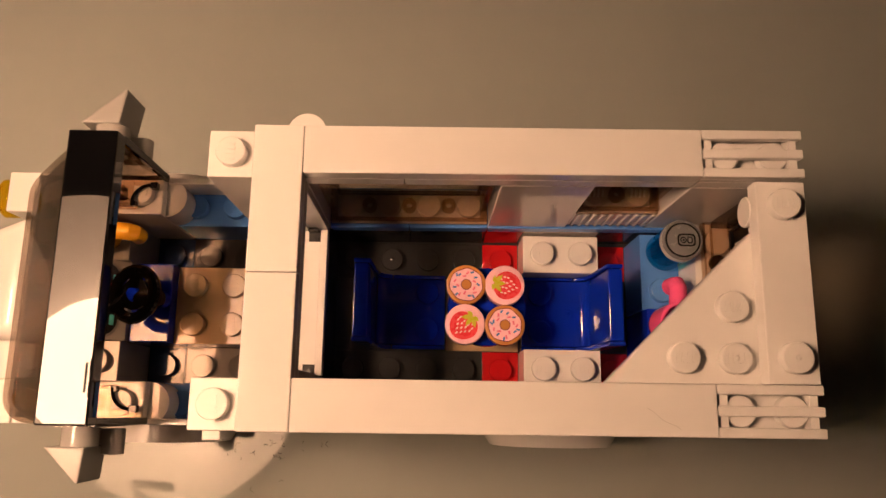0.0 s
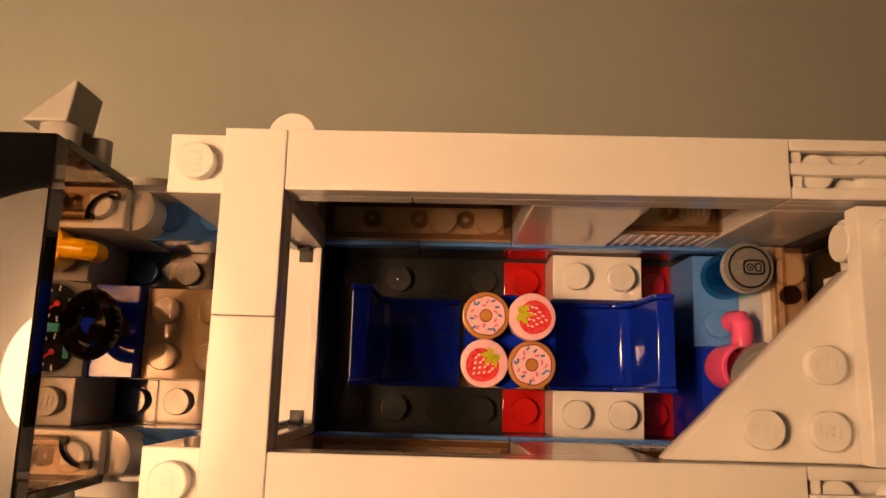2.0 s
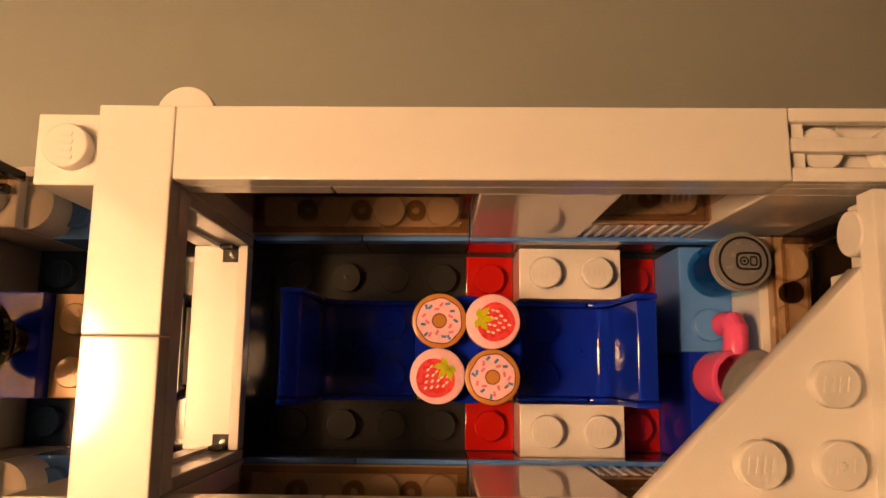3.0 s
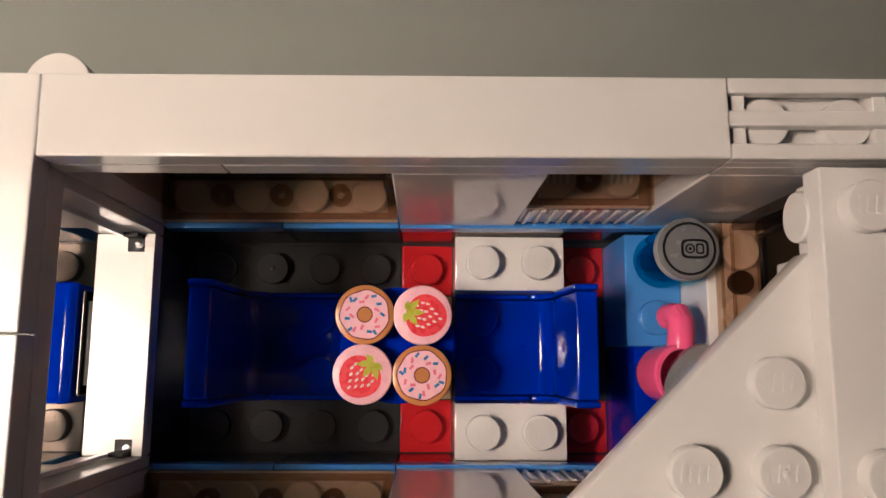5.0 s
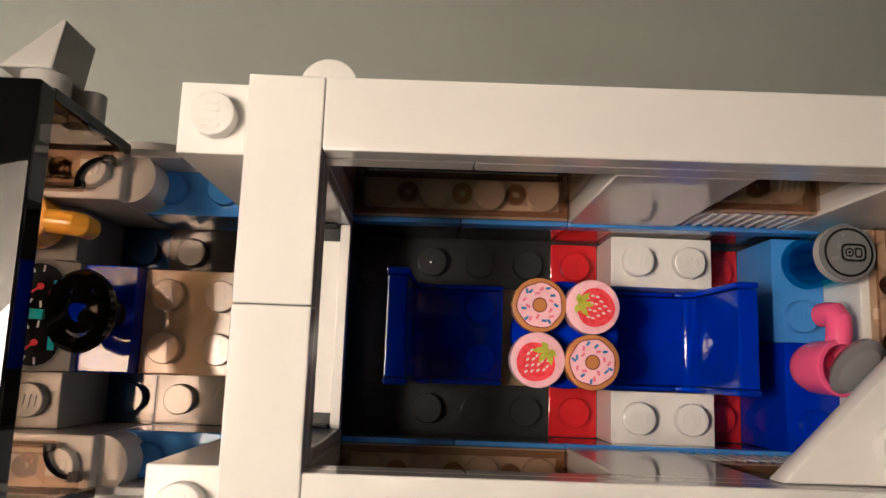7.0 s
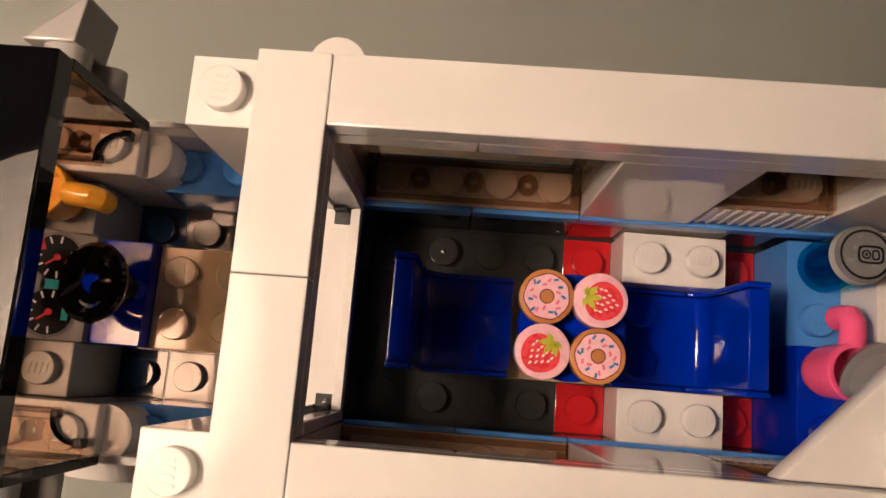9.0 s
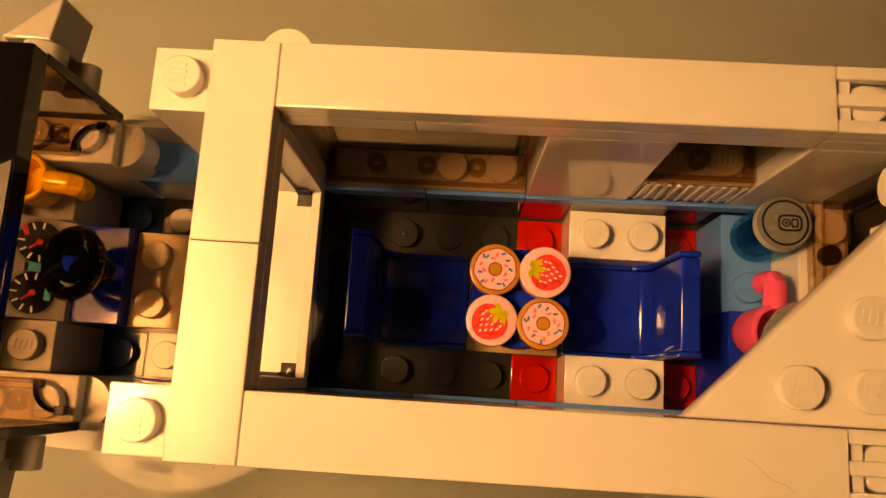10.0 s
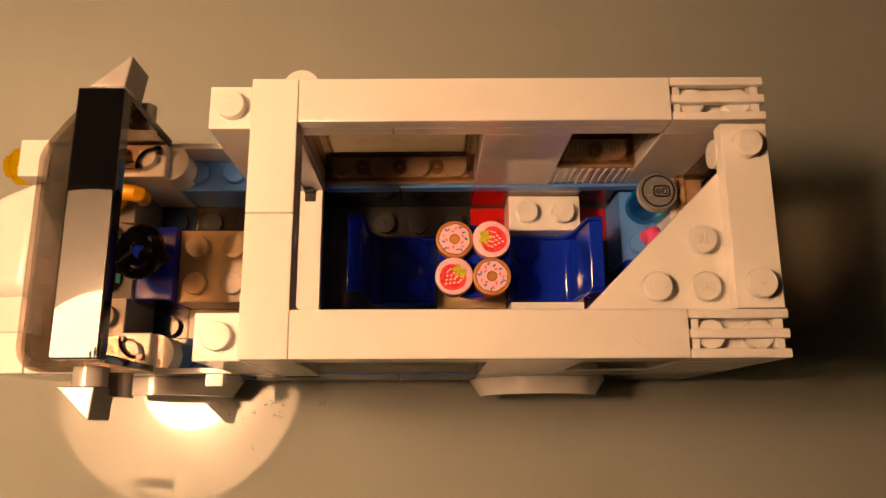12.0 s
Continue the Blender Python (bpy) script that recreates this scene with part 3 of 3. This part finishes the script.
def screen_ring(bm, z, x_front, inset, r):
    """A U-shaped line at height z: back along one side, round the front corners, back along the other."""
    y, n = 2.97 - inset, 6
    pts = [(-2.98, -y)]
    cx, cy = x_front + inset + r, y - r
    pts += [(cx - r * math.sin(math.pi / 2 * k / n), -cy - r * math.cos(math.pi / 2 * k / n)) for k in range(n + 1)]
    pts += [(x, -w) for x, w in pts[::-1]]
    return [bm.verts.new(V(px, py, z)) for px, py in pts]


levels = [(-28.2, -6.14, 0.6), (-26.5, -6.1, 0.6), (-24.0, -5.84, 0.52), (-16.0, -4.98, 0.4), (-6.4, -3.92, 0.3)]
outer = [screen_ring(bm, z, x, 0.0, r) for z, x, r in levels]
inner = [screen_ring(bm, z, x, 0.13, r - 0.1) for z, x, r in levels]
for shell in (outer, inner):
    for p, q in zip(shell, shell[1:]):
        for k in range(len(p) - 1):
            bm.faces.new((p[k], p[k + 1], q[k + 1], q[k]))
for p, q in ((outer[0], inner[0]), (outer[-1], inner[-1])):
    for k in range(len(p) - 1):
        bm.faces.new((p[k], p[k + 1], q[k + 1], q[k]))
for k in (0, -1):
    for i in range(len(outer) - 1):
        bm.faces.new((outer[i][k], outer[i + 1][k], inner[i + 1][k], inner[i][k]))
screen = part("windscreen", bm, SCREEN, van, "smoky brown see-through windscreen")
for bm in screen_feet:
    part("screen_foot", bm, SMOKE_THIN, screen)
shelf = part("screen_shelf", screen_shelf, SCREEN, screen)
for bm in screen_pins:
    part("pin", bm, SMOKE_PIN, shelf)
bm = bmesh.new()
add_tube(bm, [V(-5.2, -2.75, -26.1), V(-5.6, -2.72, -26.1), V(-5.76, -2.55, -26.1), V(-5.78, -2.3, -26.1), V(-5.78, 2.3, -26.1), V(-5.76, 2.55, -26.1), V(-5.6, 2.72, -26.1), V(-5.2, 2.75, -26.1)], 0.0003, 8)
part("shelf_rim", bm, SCREEN, shelf)
bm = bmesh.new()
add_box(bm, V(-5.12, -2.6, -26.3), V(-5.02, 2.6, -25.6), 0.0002)
part("shelf_lip", bm, SCREEN, shelf)
for s in (1, -1):
    # Tinted tube imitates the dark line that refraction gives the clear edge.
    bm = bmesh.new()
    add_tube(bm, [V(-2.98, s * 2.9, -28.3), V(-5.4, s * 2.9, -28.3), V(-5.75, s * 2.78, -28.3), V(-5.92, s * 2.45, -28.3), V(-5.92, s * 0.02, -28.3)], 0.00045, 8)
    part("screen_rim", bm, SCREEN, screen)
    # Black strip stands in for the refraction-darkened rear edge of clear plastic.
    bm = bmesh.new()
    add_box(bm, V(-2.98, s * 2.80, -28.5), V(-2.86, s * 2.99, -6.4), 0.0002)
    part("screen_edge", bm, BLACK, screen, "black strip where the clear windscreen's edge refracts dark")
    # Black arc and blocks draw the dark look of the foot's cut-out edge.
    bm = bmesh.new()
    arc = [math.radians(90 + 7 * k) for k in range(15)]
    add_tube(bm, [V(-3.2 + 0.42 * math.cos(a), s * (2.22 + 0.42 * math.sin(a)), -26.3) for a in arc], 0.00035, 8)
    add_box(bm, V(-3.22, s * 2.55, -27.6), V(-3.04, s * 2.72, -26.0), 0.0001)
    add_box(bm, V(-3.66, s * 2.12, -27.6), V(-3.52, s * 2.26, -26.0), 0.0001)
    part("screen_clip", bm, BLACK, screen)
bm = bmesh.new()
add_box(bm, V(-3.86, -2.95, -6.4), V(-2.84, 2.95, -2.8), 0.0003)
part("screen_header", bm, BLACK, van, "glossy black header tile over the windscreen")

# hood, lights and mirrors
def hood_piece(y0, y1, x0, drop, z1=-28.8, bevel=0.0003):
    n = 10
    prof = [(-6.0, z1)] + [(-6.0 - (x0 - 0.0) * math.sin(math.pi / 2 * k / n), z1 - drop * (1 - math.cos(math.pi / 2 * k / n))) for k in range(1, n + 1)]
    prof += [(-6.0 - x0, -54.0), (-6.0, -54.0)]
    bm = bmesh.new()
    add_prism(bm, prof, y0 + 0.005, y1 - 0.005, bevel)
    for v in bm.verts:
        u = max(0.0, -6.1 - v.co.x / S)
        if y1 > 0 and v.co.y > 1.0 * S:
            v.co.y -= 0.34 * S * u ** 1.3
    part("hood_piece", bm, WHITE, van)


hood_piece(-1.1, 1.95, 3.2, 11, -28.3, 0.0032)
hood_piece(-2.0, -1.1, 3.0, 12)
brick("fender_plate", -6.75, -6.0, 2, 3, -28.4, -54, WHITE, van)
brick("fender_plate", -6.75, -6.0, -3, -2, -28.4, -54, WHITE, van)
for s in (1, -1):
    bm = bmesh.new()
    add_lathe(bm, [(0, 0), (3.6, 0), (3.9, 0.5), (3.9, 3.0), (2.6, 3.4), (2.4, 5.0), (0, 5.0)], Matrix.Translation(V(-6.75, s * 2.5, -34.0)) @ Matrix.Rotation(radians(-90), 4, "Y"), 24)
    part("turn_light", bm, AMBER, van, "amber see-through lamp")


def mirror(s, y_in, y_out, x_tip):
    bm = bmesh.new()
    add_prism(bm, [(-4.30, s * y_in), (-3.44, s * y_in), (x_tip, s * y_out), (x_tip - 0.06, s * y_out)], -22.5, -13.7, 0.0003, axis="z")
    mir = part("wing_mirror", bm, LGREY, van, "light grey wing mirror")
    bm = bmesh.new()
    depth = (y_in - 2.95) * 8
    add_lathe(bm, [(0, 0), (2.4, 0), (3.0, 0.2), (3.0, depth), (0, depth)], Matrix.Translation(V(-3.72, s * 2.95, -17.0)) @ Matrix.Rotation(radians(-90 * s), 4, "X"), 28)
    part("mirror_mount", bm, LGREY, mir)
    bm = bmesh.new()
    n = 10
    prof = [(-3.76, -24.4)] + [(-3.28 + 0.22 * math.sin(math.pi * k / n), -24.4 + 1.9 * (1 - math.cos(math.pi * k / n))) for k in range(n + 1)] + [(-3.76, -20.6)]
    add_prism(bm, prof, s * 3.05, s * 3.6, 0.0002)
    part("mirror_clip", bm, LGREY, mir)


mirror(1, 3.62, 4.42, -3.31)
mirror(-1, 3.40, 4.12, -3.50)



# wheels, arches and small outside parts
def arch(x0, x1, s, mat):
    n = 14
    cx, rx = (x0 + x1) / 2, (x1 - x0) / 2
    outer = [(cx - rx * math.cos(math.pi * k / n), -56 + 17 * math.sin(math.pi * k / n) ** 0.7) for k in range(n + 1)]
    inner = [(cx - rx * 0.8 * math.cos(math.pi * k / n), -56 + 13.5 * math.sin(math.pi * k / n) ** 0.7) for k in range(n, -1, -1)]
    bm = bmesh.new()
    add_prism(bm, outer + inner, s * 3.0, s * 3.45, 0.0)
    for v in bm.verts:
        if abs(v.co.y) > 3.3 * S:
            v.co.x = cx * S + (v.co.x - cx * S) * 0.84
    part("wheel_arch", bm, mat, van)


def road_wheel(x, s):
    bm = bmesh.new()
    m = Matrix.Translation(V(x, s * 2.1, -53.0)) @ Matrix.Rotation(radians(-90 * s), 4, "X")
    add_lathe(bm, [(6, 0), (10.4, 0), (11, 0.8), (11, 5.6), (10.4, 6.4), (6, 6.4), (6, 0)], m, 40)
    tyre = part("tyre", bm, RUBBER, van, "black rubber tyre")
    bm = bmesh.new()
    add_lathe(bm, [(0, 0.5), (6, 0.5), (6, 6.0), (4.6, 5.4), (0, 5.2)], m, 32)
    part("rim", bm, LGREY, tyre)


for s in (1, -1):
    arch(4.95, 8.75, s, WHITE)
    arch(-5.2, -1.5, s, WHITE)
    road_wheel(6.65, s)
    road_wheel(-3.35, s)
    brick("door_handle", -1.62, -1.18, s * 3.0 if s > 0 else -3.32, 3.32 if s > 0 else -3.0, -28.5, -31.5, WHITE, van)
    brick("side_skirt", -1.2, 4.9, 2.6 if s > 0 else -3, 3 if s > 0 else -2.6, -51.2, -54.4, WHITE, van)
# rounded tab behind the far rail
bm = bmesh.new()
add_prism(bm, [(0.98 + 0.40 * math.cos(2 * math.pi * k / 28), 3.02 + 0.40 * math.sin(2 * math.pi * k / 28)) for k in range(28)], -6.4, -3.4, 0.0002, axis="z")
part("rounded_tab", bm, WHITE, van)


# ---------------------------------------------------------------- things inside the van
def chair(x_front, d, z_back, label):
    """A two-stud bucket seat; d is the way from its front edge to its backrest along x."""
    root = tagged(new("toy_chair"), label, "chair", "chairs at the table")
    root.location = V(x_front, 0, -51.2)
    inv = Matrix.Translation(root.location).inverted()
    xf = lambda u: x_front + d * u
    bm = bmesh.new()
    n = 8
    prof = [(xf(0.03), -51.2), (xf(0.03), -46.6)] + [(xf(1.55), -46.6)]
    prof += [(xf(1.55 + 0.28 * math.sin(math.pi / 2 * k / n)), -46.6 + 2.8 * (1 - math.cos(math.pi / 2 * k / n))) for k in range(1, n + 1)]
    prof += [(xf(1.92), z_back), (xf(2.27), z_back + 0.3), (xf(2.2), z_back - 2), (xf(2.02), -48.0), (xf(1.95), -51.2)]
    add_prism(bm, prof, -0.88, 0.88, 0.0003)
    for y in (-0.5, 0.5):
        add_stud(bm, xf(0.5), y, -46.6, 90)
    add_lathe(bm, [(0.95, 0), (1.0, 0.12), (0.85, 0.14), (0.8, 0.02), (0.3, 0.02), (0.2, 0.2), (0, 0.2)], Matrix.Translation(V(xf(1.3), 0, -46.6)), 16)
    bm.transform(inv)
    part("seat", bm, BLUE, root)
    for s in (1, -1):
        bm = bmesh.new()
        prof = [(xf(1.45), -51.2), (xf(1.45), -46.4)]
        prof += [(xf(1.45 + 0.32 * math.sin(math.pi / 2 * k / n)), -46.4 + 5.0 * (1 - math.cos(math.pi / 2 * k / n))) for k in range(1, n + 1)]
        prof += [(xf(1.87), z_back + 0.2), (xf(2.29), z_back + 0.5), (xf(2.22), z_back - 2), (xf(2.04), -48.0), (xf(1.98), -51.2)]
        add_prism(bm, prof, s * 0.89, s * 1.0, 0.0003)
        bm.transform(inv)
        part("side_flange", bm, BLUE, root)
    for s in (1, -1):
        bm = bmesh.new()
        add_box(bm, V(xf(0.02), s * 0.89, -51.2), V(xf(1.44), s * 1.0, -46.7), 0.0003)
        bm.transform(inv)
        part("skirt", bm, BLUE, root)


chair(4.0, -1, -28.5, "glossy blue toy bucket seat in shade beside the bulkhead")
chair(6.0, 1, -30.5, "glossy blue toy bucket seat facing the food table")


def food_table():
    root = tagged(new("toy_table"), "round blue toy table on a ribbed column", "table")
    root.location = V(5, 0, -51.2)
    m = Matrix.Identity(4)
    bm = bmesh.new()
    add_lathe(bm, [(0, 11.5), (7.6, 11.5), (7.9, 11.8), (7.9, 14.4), (7.6, 14.7), (0, 14.7)], m, 48)
    part("table_top", bm, BLUE, root)
    bm = bmesh.new()
    seg = 48
    rings = [[bm.verts.new(Vector(((5.6 + 0.35 * (k % 4 < 2)) * 0.001 * math.cos(2 * math.pi * k / seg), (5.6 + 0.35 * (k % 4 < 2)) * 0.001 * math.sin(2 * math.pi * k / seg), h * 0.001))) for k in range(seg)] for h in (0, 11.5)]
    for k in range(seg):
        bm.faces.new((rings[0][k], rings[0][(k + 1) % seg], rings[1][(k + 1) % seg], rings[1][k]))
    bm.faces.new(rings[0][::-1])
    bm.faces.new(rings[1])
    part("column", bm, DGREY, root, "ribbed dark grey column")


food_table()
FOOD_Z = -36.5


def round_tile(root, mat, label):
    bm = bmesh.new()
    add_lathe(bm, [(0, 0), (3.3, 0), (3.3, 0.4), (3.9, 0.45), (3.95, 0.6), (3.95, 3.0), (3.85, 3.15), (3.7, 3.2), (0, 3.2)], Matrix.Identity(4), 40)
    part("tile", bm, mat, root, label)


def wobble(r, amp, n=44, ph=0.0, f=7):
    return [((r + amp * math.sin(f * 2 * math.pi * k / n + ph) + amp * 0.6 * math.sin(3 * 2 * math.pi * k / n + ph)) * math.cos(2 * math.pi * k / n), (r + amp * math.sin(f * 2 * math.pi * k / n + ph) + amp * 0.6 * math.sin(3 * 2 * math.pi * k / n + ph)) * math.sin(2 * math.pi * k / n)) for k in range(n)]


TIP = Matrix.Translation((0, 0, 0.0032))


def donut(x, y, turn):
    root = tagged(new("donut_tile"), "round toy tile printed as a pink sprinkled donut", "toy donut", "food tiles on the table")
    root.matrix_basis = Matrix.Translation(V(x, y, FOOD_Z)) @ Matrix.Rotation(radians(turn), 4, "Z")
    round_tile(root, COOKIE, "brown tile")
    bms = {k: bmesh.new() for k in "dpbri"}
    flat(bms["d"], TIP, 0, 0, wobble(3.34, 0.07), 0.02)
    flat(bms["p"], TIP, 0, 0, wobble(3.18, 0.07), 0.04)
    flat(bms["d"], TIP, 0, 0, disc_pts(1.08), 0.06)
    flat(bms["i"], TIP, 0, 0, disc_pts(0.92), 0.08)
    rnd = random.Random(5)
    for k in range(9):
        a = 2 * math.pi * k / 9 + rnd.uniform(-0.12, 0.12)
        rr = 2.72 if k % 2 else 1.72
        flat(bms["b" if k % 2 else "r"], TIP, rr * math.cos(a), rr * math.sin(a), bar_pts(0.72, 0.36, rnd.uniform(0, 180)), 0.07)
    for k in range(9):
        a = 2 * math.pi * (k + 0.5) / 9 + rnd.uniform(-0.12, 0.12)
        rr = 2.35
        flat(bms["r" if k % 2 else "b"], TIP, rr * math.cos(a), rr * math.sin(a), bar_pts(0.72, 0.36, rnd.uniform(0, 180)), 0.09)
    for k, mat, nm in (("d", INK_DARK, "outline_print"), ("p", PALEPINK, "icing_print"), ("b", INK_BLUE, "sprinkle_print"), ("r", INK_ROSE, "sprinkle_print"), ("i", COOKIE, "hole_print")):
        part(nm, bms[k], mat, root)


def strawberry(x, y, turn):
    root = tagged(new("strawberry_tile"), "round pale pink toy tile printed with a red strawberry", "toy fruit", "food tiles on the table")
    root.matrix_basis = Matrix.Translation(V(x, y, FOOD_Z)) @ Matrix.Rotation(radians(turn), 4, "Z")
    round_tile(root, PALEPINK, "pale pink tile")
    bms = {k: bmesh.new() for k in "rwg"}
    n = 36
    pts = []
    for k in range(n):
        a = 2 * math.pi * k / n
        rr = 2.55 * (1 + 0.22 * max(0, math.cos(a)) ** 3 - 0.06 * math.cos(2 * a))
        pts.append((0.25 + rr * math.cos(a) * 1.02, rr * math.sin(a) * 1.05))
    flat(bms["r"], TIP, 0, 0, pts, 0.03)
    for ix, row in enumerate((3, 4, 4, 3, 2, 1)):
        for j in range(row):
            px = -1.0 + 0.68 * ix
            py = (j - (row - 1) / 2) * 1.05
            flat(bms["w"], TIP, px, py, disc_pts(0.30, 10, 0.17), 0.05)
    for ang in (8, 58, -42, 100, -95):
        c, s = math.cos(radians(ang)), math.sin(radians(ang))
        L = 2.3 if abs(ang) < 80 else 1.5
        leaf = [(0, 0), (0.3 * L, 0.40), (0.6 * L, 0.44), (L, 0.0), (0.6 * L, -0.44), (0.3 * L, -0.40)]
        flat(bms["g"], TIP, -2.05, 0, [(px * c - py * s, px * s + py * c) for px, py in leaf], 0.07)
    for k, mat, nm in (("r", INK_RED, "berry_print"), ("w", INK_WHITE, "seed_print"), ("g", INK_GREEN, "leaf_print")):
        part(nm, bms[k], mat, root)


donut(4.46, 0.49, 20)
donut(5.42, -0.50, 60)
strawberry(5.42, 0.49, -12)
strawberry(4.44, -0.49, 225)


def mug(m, mat, label):
    root = tagged(new("toy_mug"), label, "mug")
    root.matrix_basis = m
    bm = bmesh.new()
    add_lathe(bm, [(0, 0), (2.5, 0), (3.3, 1.2), (3.75, 3.0), (3.9, 8.0), (3.75, 8.3), (3.2, 8.3), (3.05, 8.0), (2.9, 3.0), (0, 2.4)], Matrix.Identity(4), 36)
    part("cup", bm, mat, root)
    bm = bmesh.new()
    pts = [Vector((3.3, 0, 7.0)), Vector((5.2, 0, 7.1)), Vector((6.6, 0, 6.9)), Vector((7.4, 0, 6.2)), Vector((7.5, 0, 5.0)), Vector((7.4, 0, 3.4))]
    add_tube(bm, [p * 0.001 for p in pts], 0.0017, 16)
    part("handle", bm, mat, root)


mug(Matrix.Translation(V(-4.56, 1.6, -35.2)) @ Matrix.Rotation(radians(-4), 4, "Z"), YELLOW, "yellow plastic toy mug standing on the dashboard")
lying = Matrix(((0, 0, 1, 0), (1, 0, 0, 0), (0, 1, 0, 0), (0, 0, 0, 1)))
mug(Matrix.Translation(V(9.33, -0.45, -34.5)) @ Matrix.Rotation(radians(-4), 4, "Z") @ Matrix.Rotation(radians(-82), 4, "Y") @ lying, PINK, "pink plastic toy mug leaning on the blue shelf")

can = tagged(new("toy_can"), "see-through aqua toy drink can with printed grey lid", "can")
can.location = V(9.6, 1.5, -38.4)
bm = bmesh.new()
seg = 40
add_lathe(bm, [(0, 0), (3.2, 0), (3.4, 0.3), (3.9, 1.2), (3.9, 10.7), (3.0, 10.7), (3.0, 1.4), (0, 1.4)], Matrix.Identity(4), seg)
part("body", bm, AQUA, can, "see-through aqua body")
bm = bmesh.new()
add_lathe(bm, [(0, 10.72), (3.8, 10.72), (3.95, 10.85), (3.95, 12.5), (3.8, 12.75), (3.6, 12.8), (0, 12.8)], Matrix.Identity(4), seg)
lid = part("lid", bm, SILVER, can, "flat silver lid with black print")
bm = bmesh.new()
add_lathe(bm, [(3.9, 10.9), (4.0, 10.9), (4.0, 12.4), (3.9, 12.4), (3.9, 10.9)], Matrix.Identity(4), seg)
part("lid_band", bm, BAND, lid, "bright silver rim")
bm = bmesh.new()
LIDM = Matrix.Translation((0, 0, 0.0128)) @ Matrix.Rotation(radians(0), 4, "Z")


def ring_strip(bm, m, cx, cy, outer, inner, h):
    n = len(outer)
    a = [bm.verts.new(m @ Vector(((cx + x) * 0.001, (cy + y) * 0.001, h * 0.001))) for x, y in outer]
    b = [bm.verts.new(m @ Vector(((cx + x) * 0.001, (cy + y) * 0.001, h * 0.001))) for x, y in inner]
    for k in range(n):
        bm.faces.new((a[k], a[(k + 1) % n], b[(k + 1) % n], b[k]))


def squircle(rx, ry, p=4, n=40):
    return [(rx * math.copysign(abs(math.cos(t)) ** (2 / p), math.cos(t)), ry * math.copysign(abs(math.sin(t)) ** (2 / p), math.sin(t))) for t in [2 * math.pi * k / n for k in range(n)]]


ring_strip(bm, LIDM, 0, 0, disc_pts(3.4, 48), disc_pts(3.08, 48), 0.05)
ring_strip(bm, LIDM, 0.7, 0, squircle(1.75, 1.25), squircle(1.46, 0.96), 0.05)
ring_strip(bm, LIDM, 0.1, 0, disc_pts(0.62, 20), disc_pts(0.42, 20), 0.05)
flat(bm, LIDM, 0.1, 0, disc_pts(0.2, 12), 0.05)
ring_strip(bm, LIDM, 1.35, 0, squircle(0.52, 0.68), squircle(0.32, 0.48), 0.05)
part("lid_print", bm, INK_BLACK, lid)

# grey scoop beside the pink mug
scoop = tagged(new("toy_scoop"), "dark grey plastic toy utensil lying in the pink mug", "utensil")
scoop.location = V(9.42, -0.42, -23.0)
bm = bmesh.new()
t = Matrix.Rotation(radians(58), 4, "Z") @ Matrix.Rotation(radians(-25), 4, "Y") @ Matrix.Diagonal((1.25, 0.7, 0.65, 1))
add_lathe(bm, [(0, -4), (2, -3.2), (3.2, -1), (3.4, 1), (2.6, 3), (0, 4)], t, 24)
part("bowl", bm, plastic("mid_grey_plastic", (0.17, 0.17, 0.175), 0.12), scoop)

# a hair on the near rail
bm = bmesh.new()
add_tube(bm, [V(x, y, 0.06) for x, y in ((7.66, -2.46), (7.79, -2.54), (7.95, -2.69), (8.09, -2.75), (8.18, -2.77), (8.27, -2.85))], 0.00002, 5)
tagged(part("lint_hair", bm, LGREY), "fine pale hair lying on the white rail", "hair", kind="stuff")

# dust and crumbs on the tabletop
rnd = random.Random(11)
bm = bmesh.new()
for k in range(26):
    x, y = rnd.gauss(-0.008, 0.005), rnd.gauss(-0.0295, 0.0022)
    if y > -0.0262:
        y = -0.0262 - rnd.uniform(0, 0.012)
    L = rnd.uniform(0.0002, 0.0009)
    a = rnd.uniform(0, 6.28)
    pts = [Vector((x, y, 0.0001)), Vector((x + L * math.cos(a), y + L * math.sin(a), 0.0002)), Vector((x + L * 1.6 * math.cos(a + 0.7), y + L * 1.6 * math.sin(a + 0.7), 0.0001))]
    add_tube(bm, pts, rnd.uniform(0.00003, 0.00008), 5)
tagged(part("table_dust", bm, DGREY), "specks of dust and lint on the tabletop", "dust", kind="stuff")
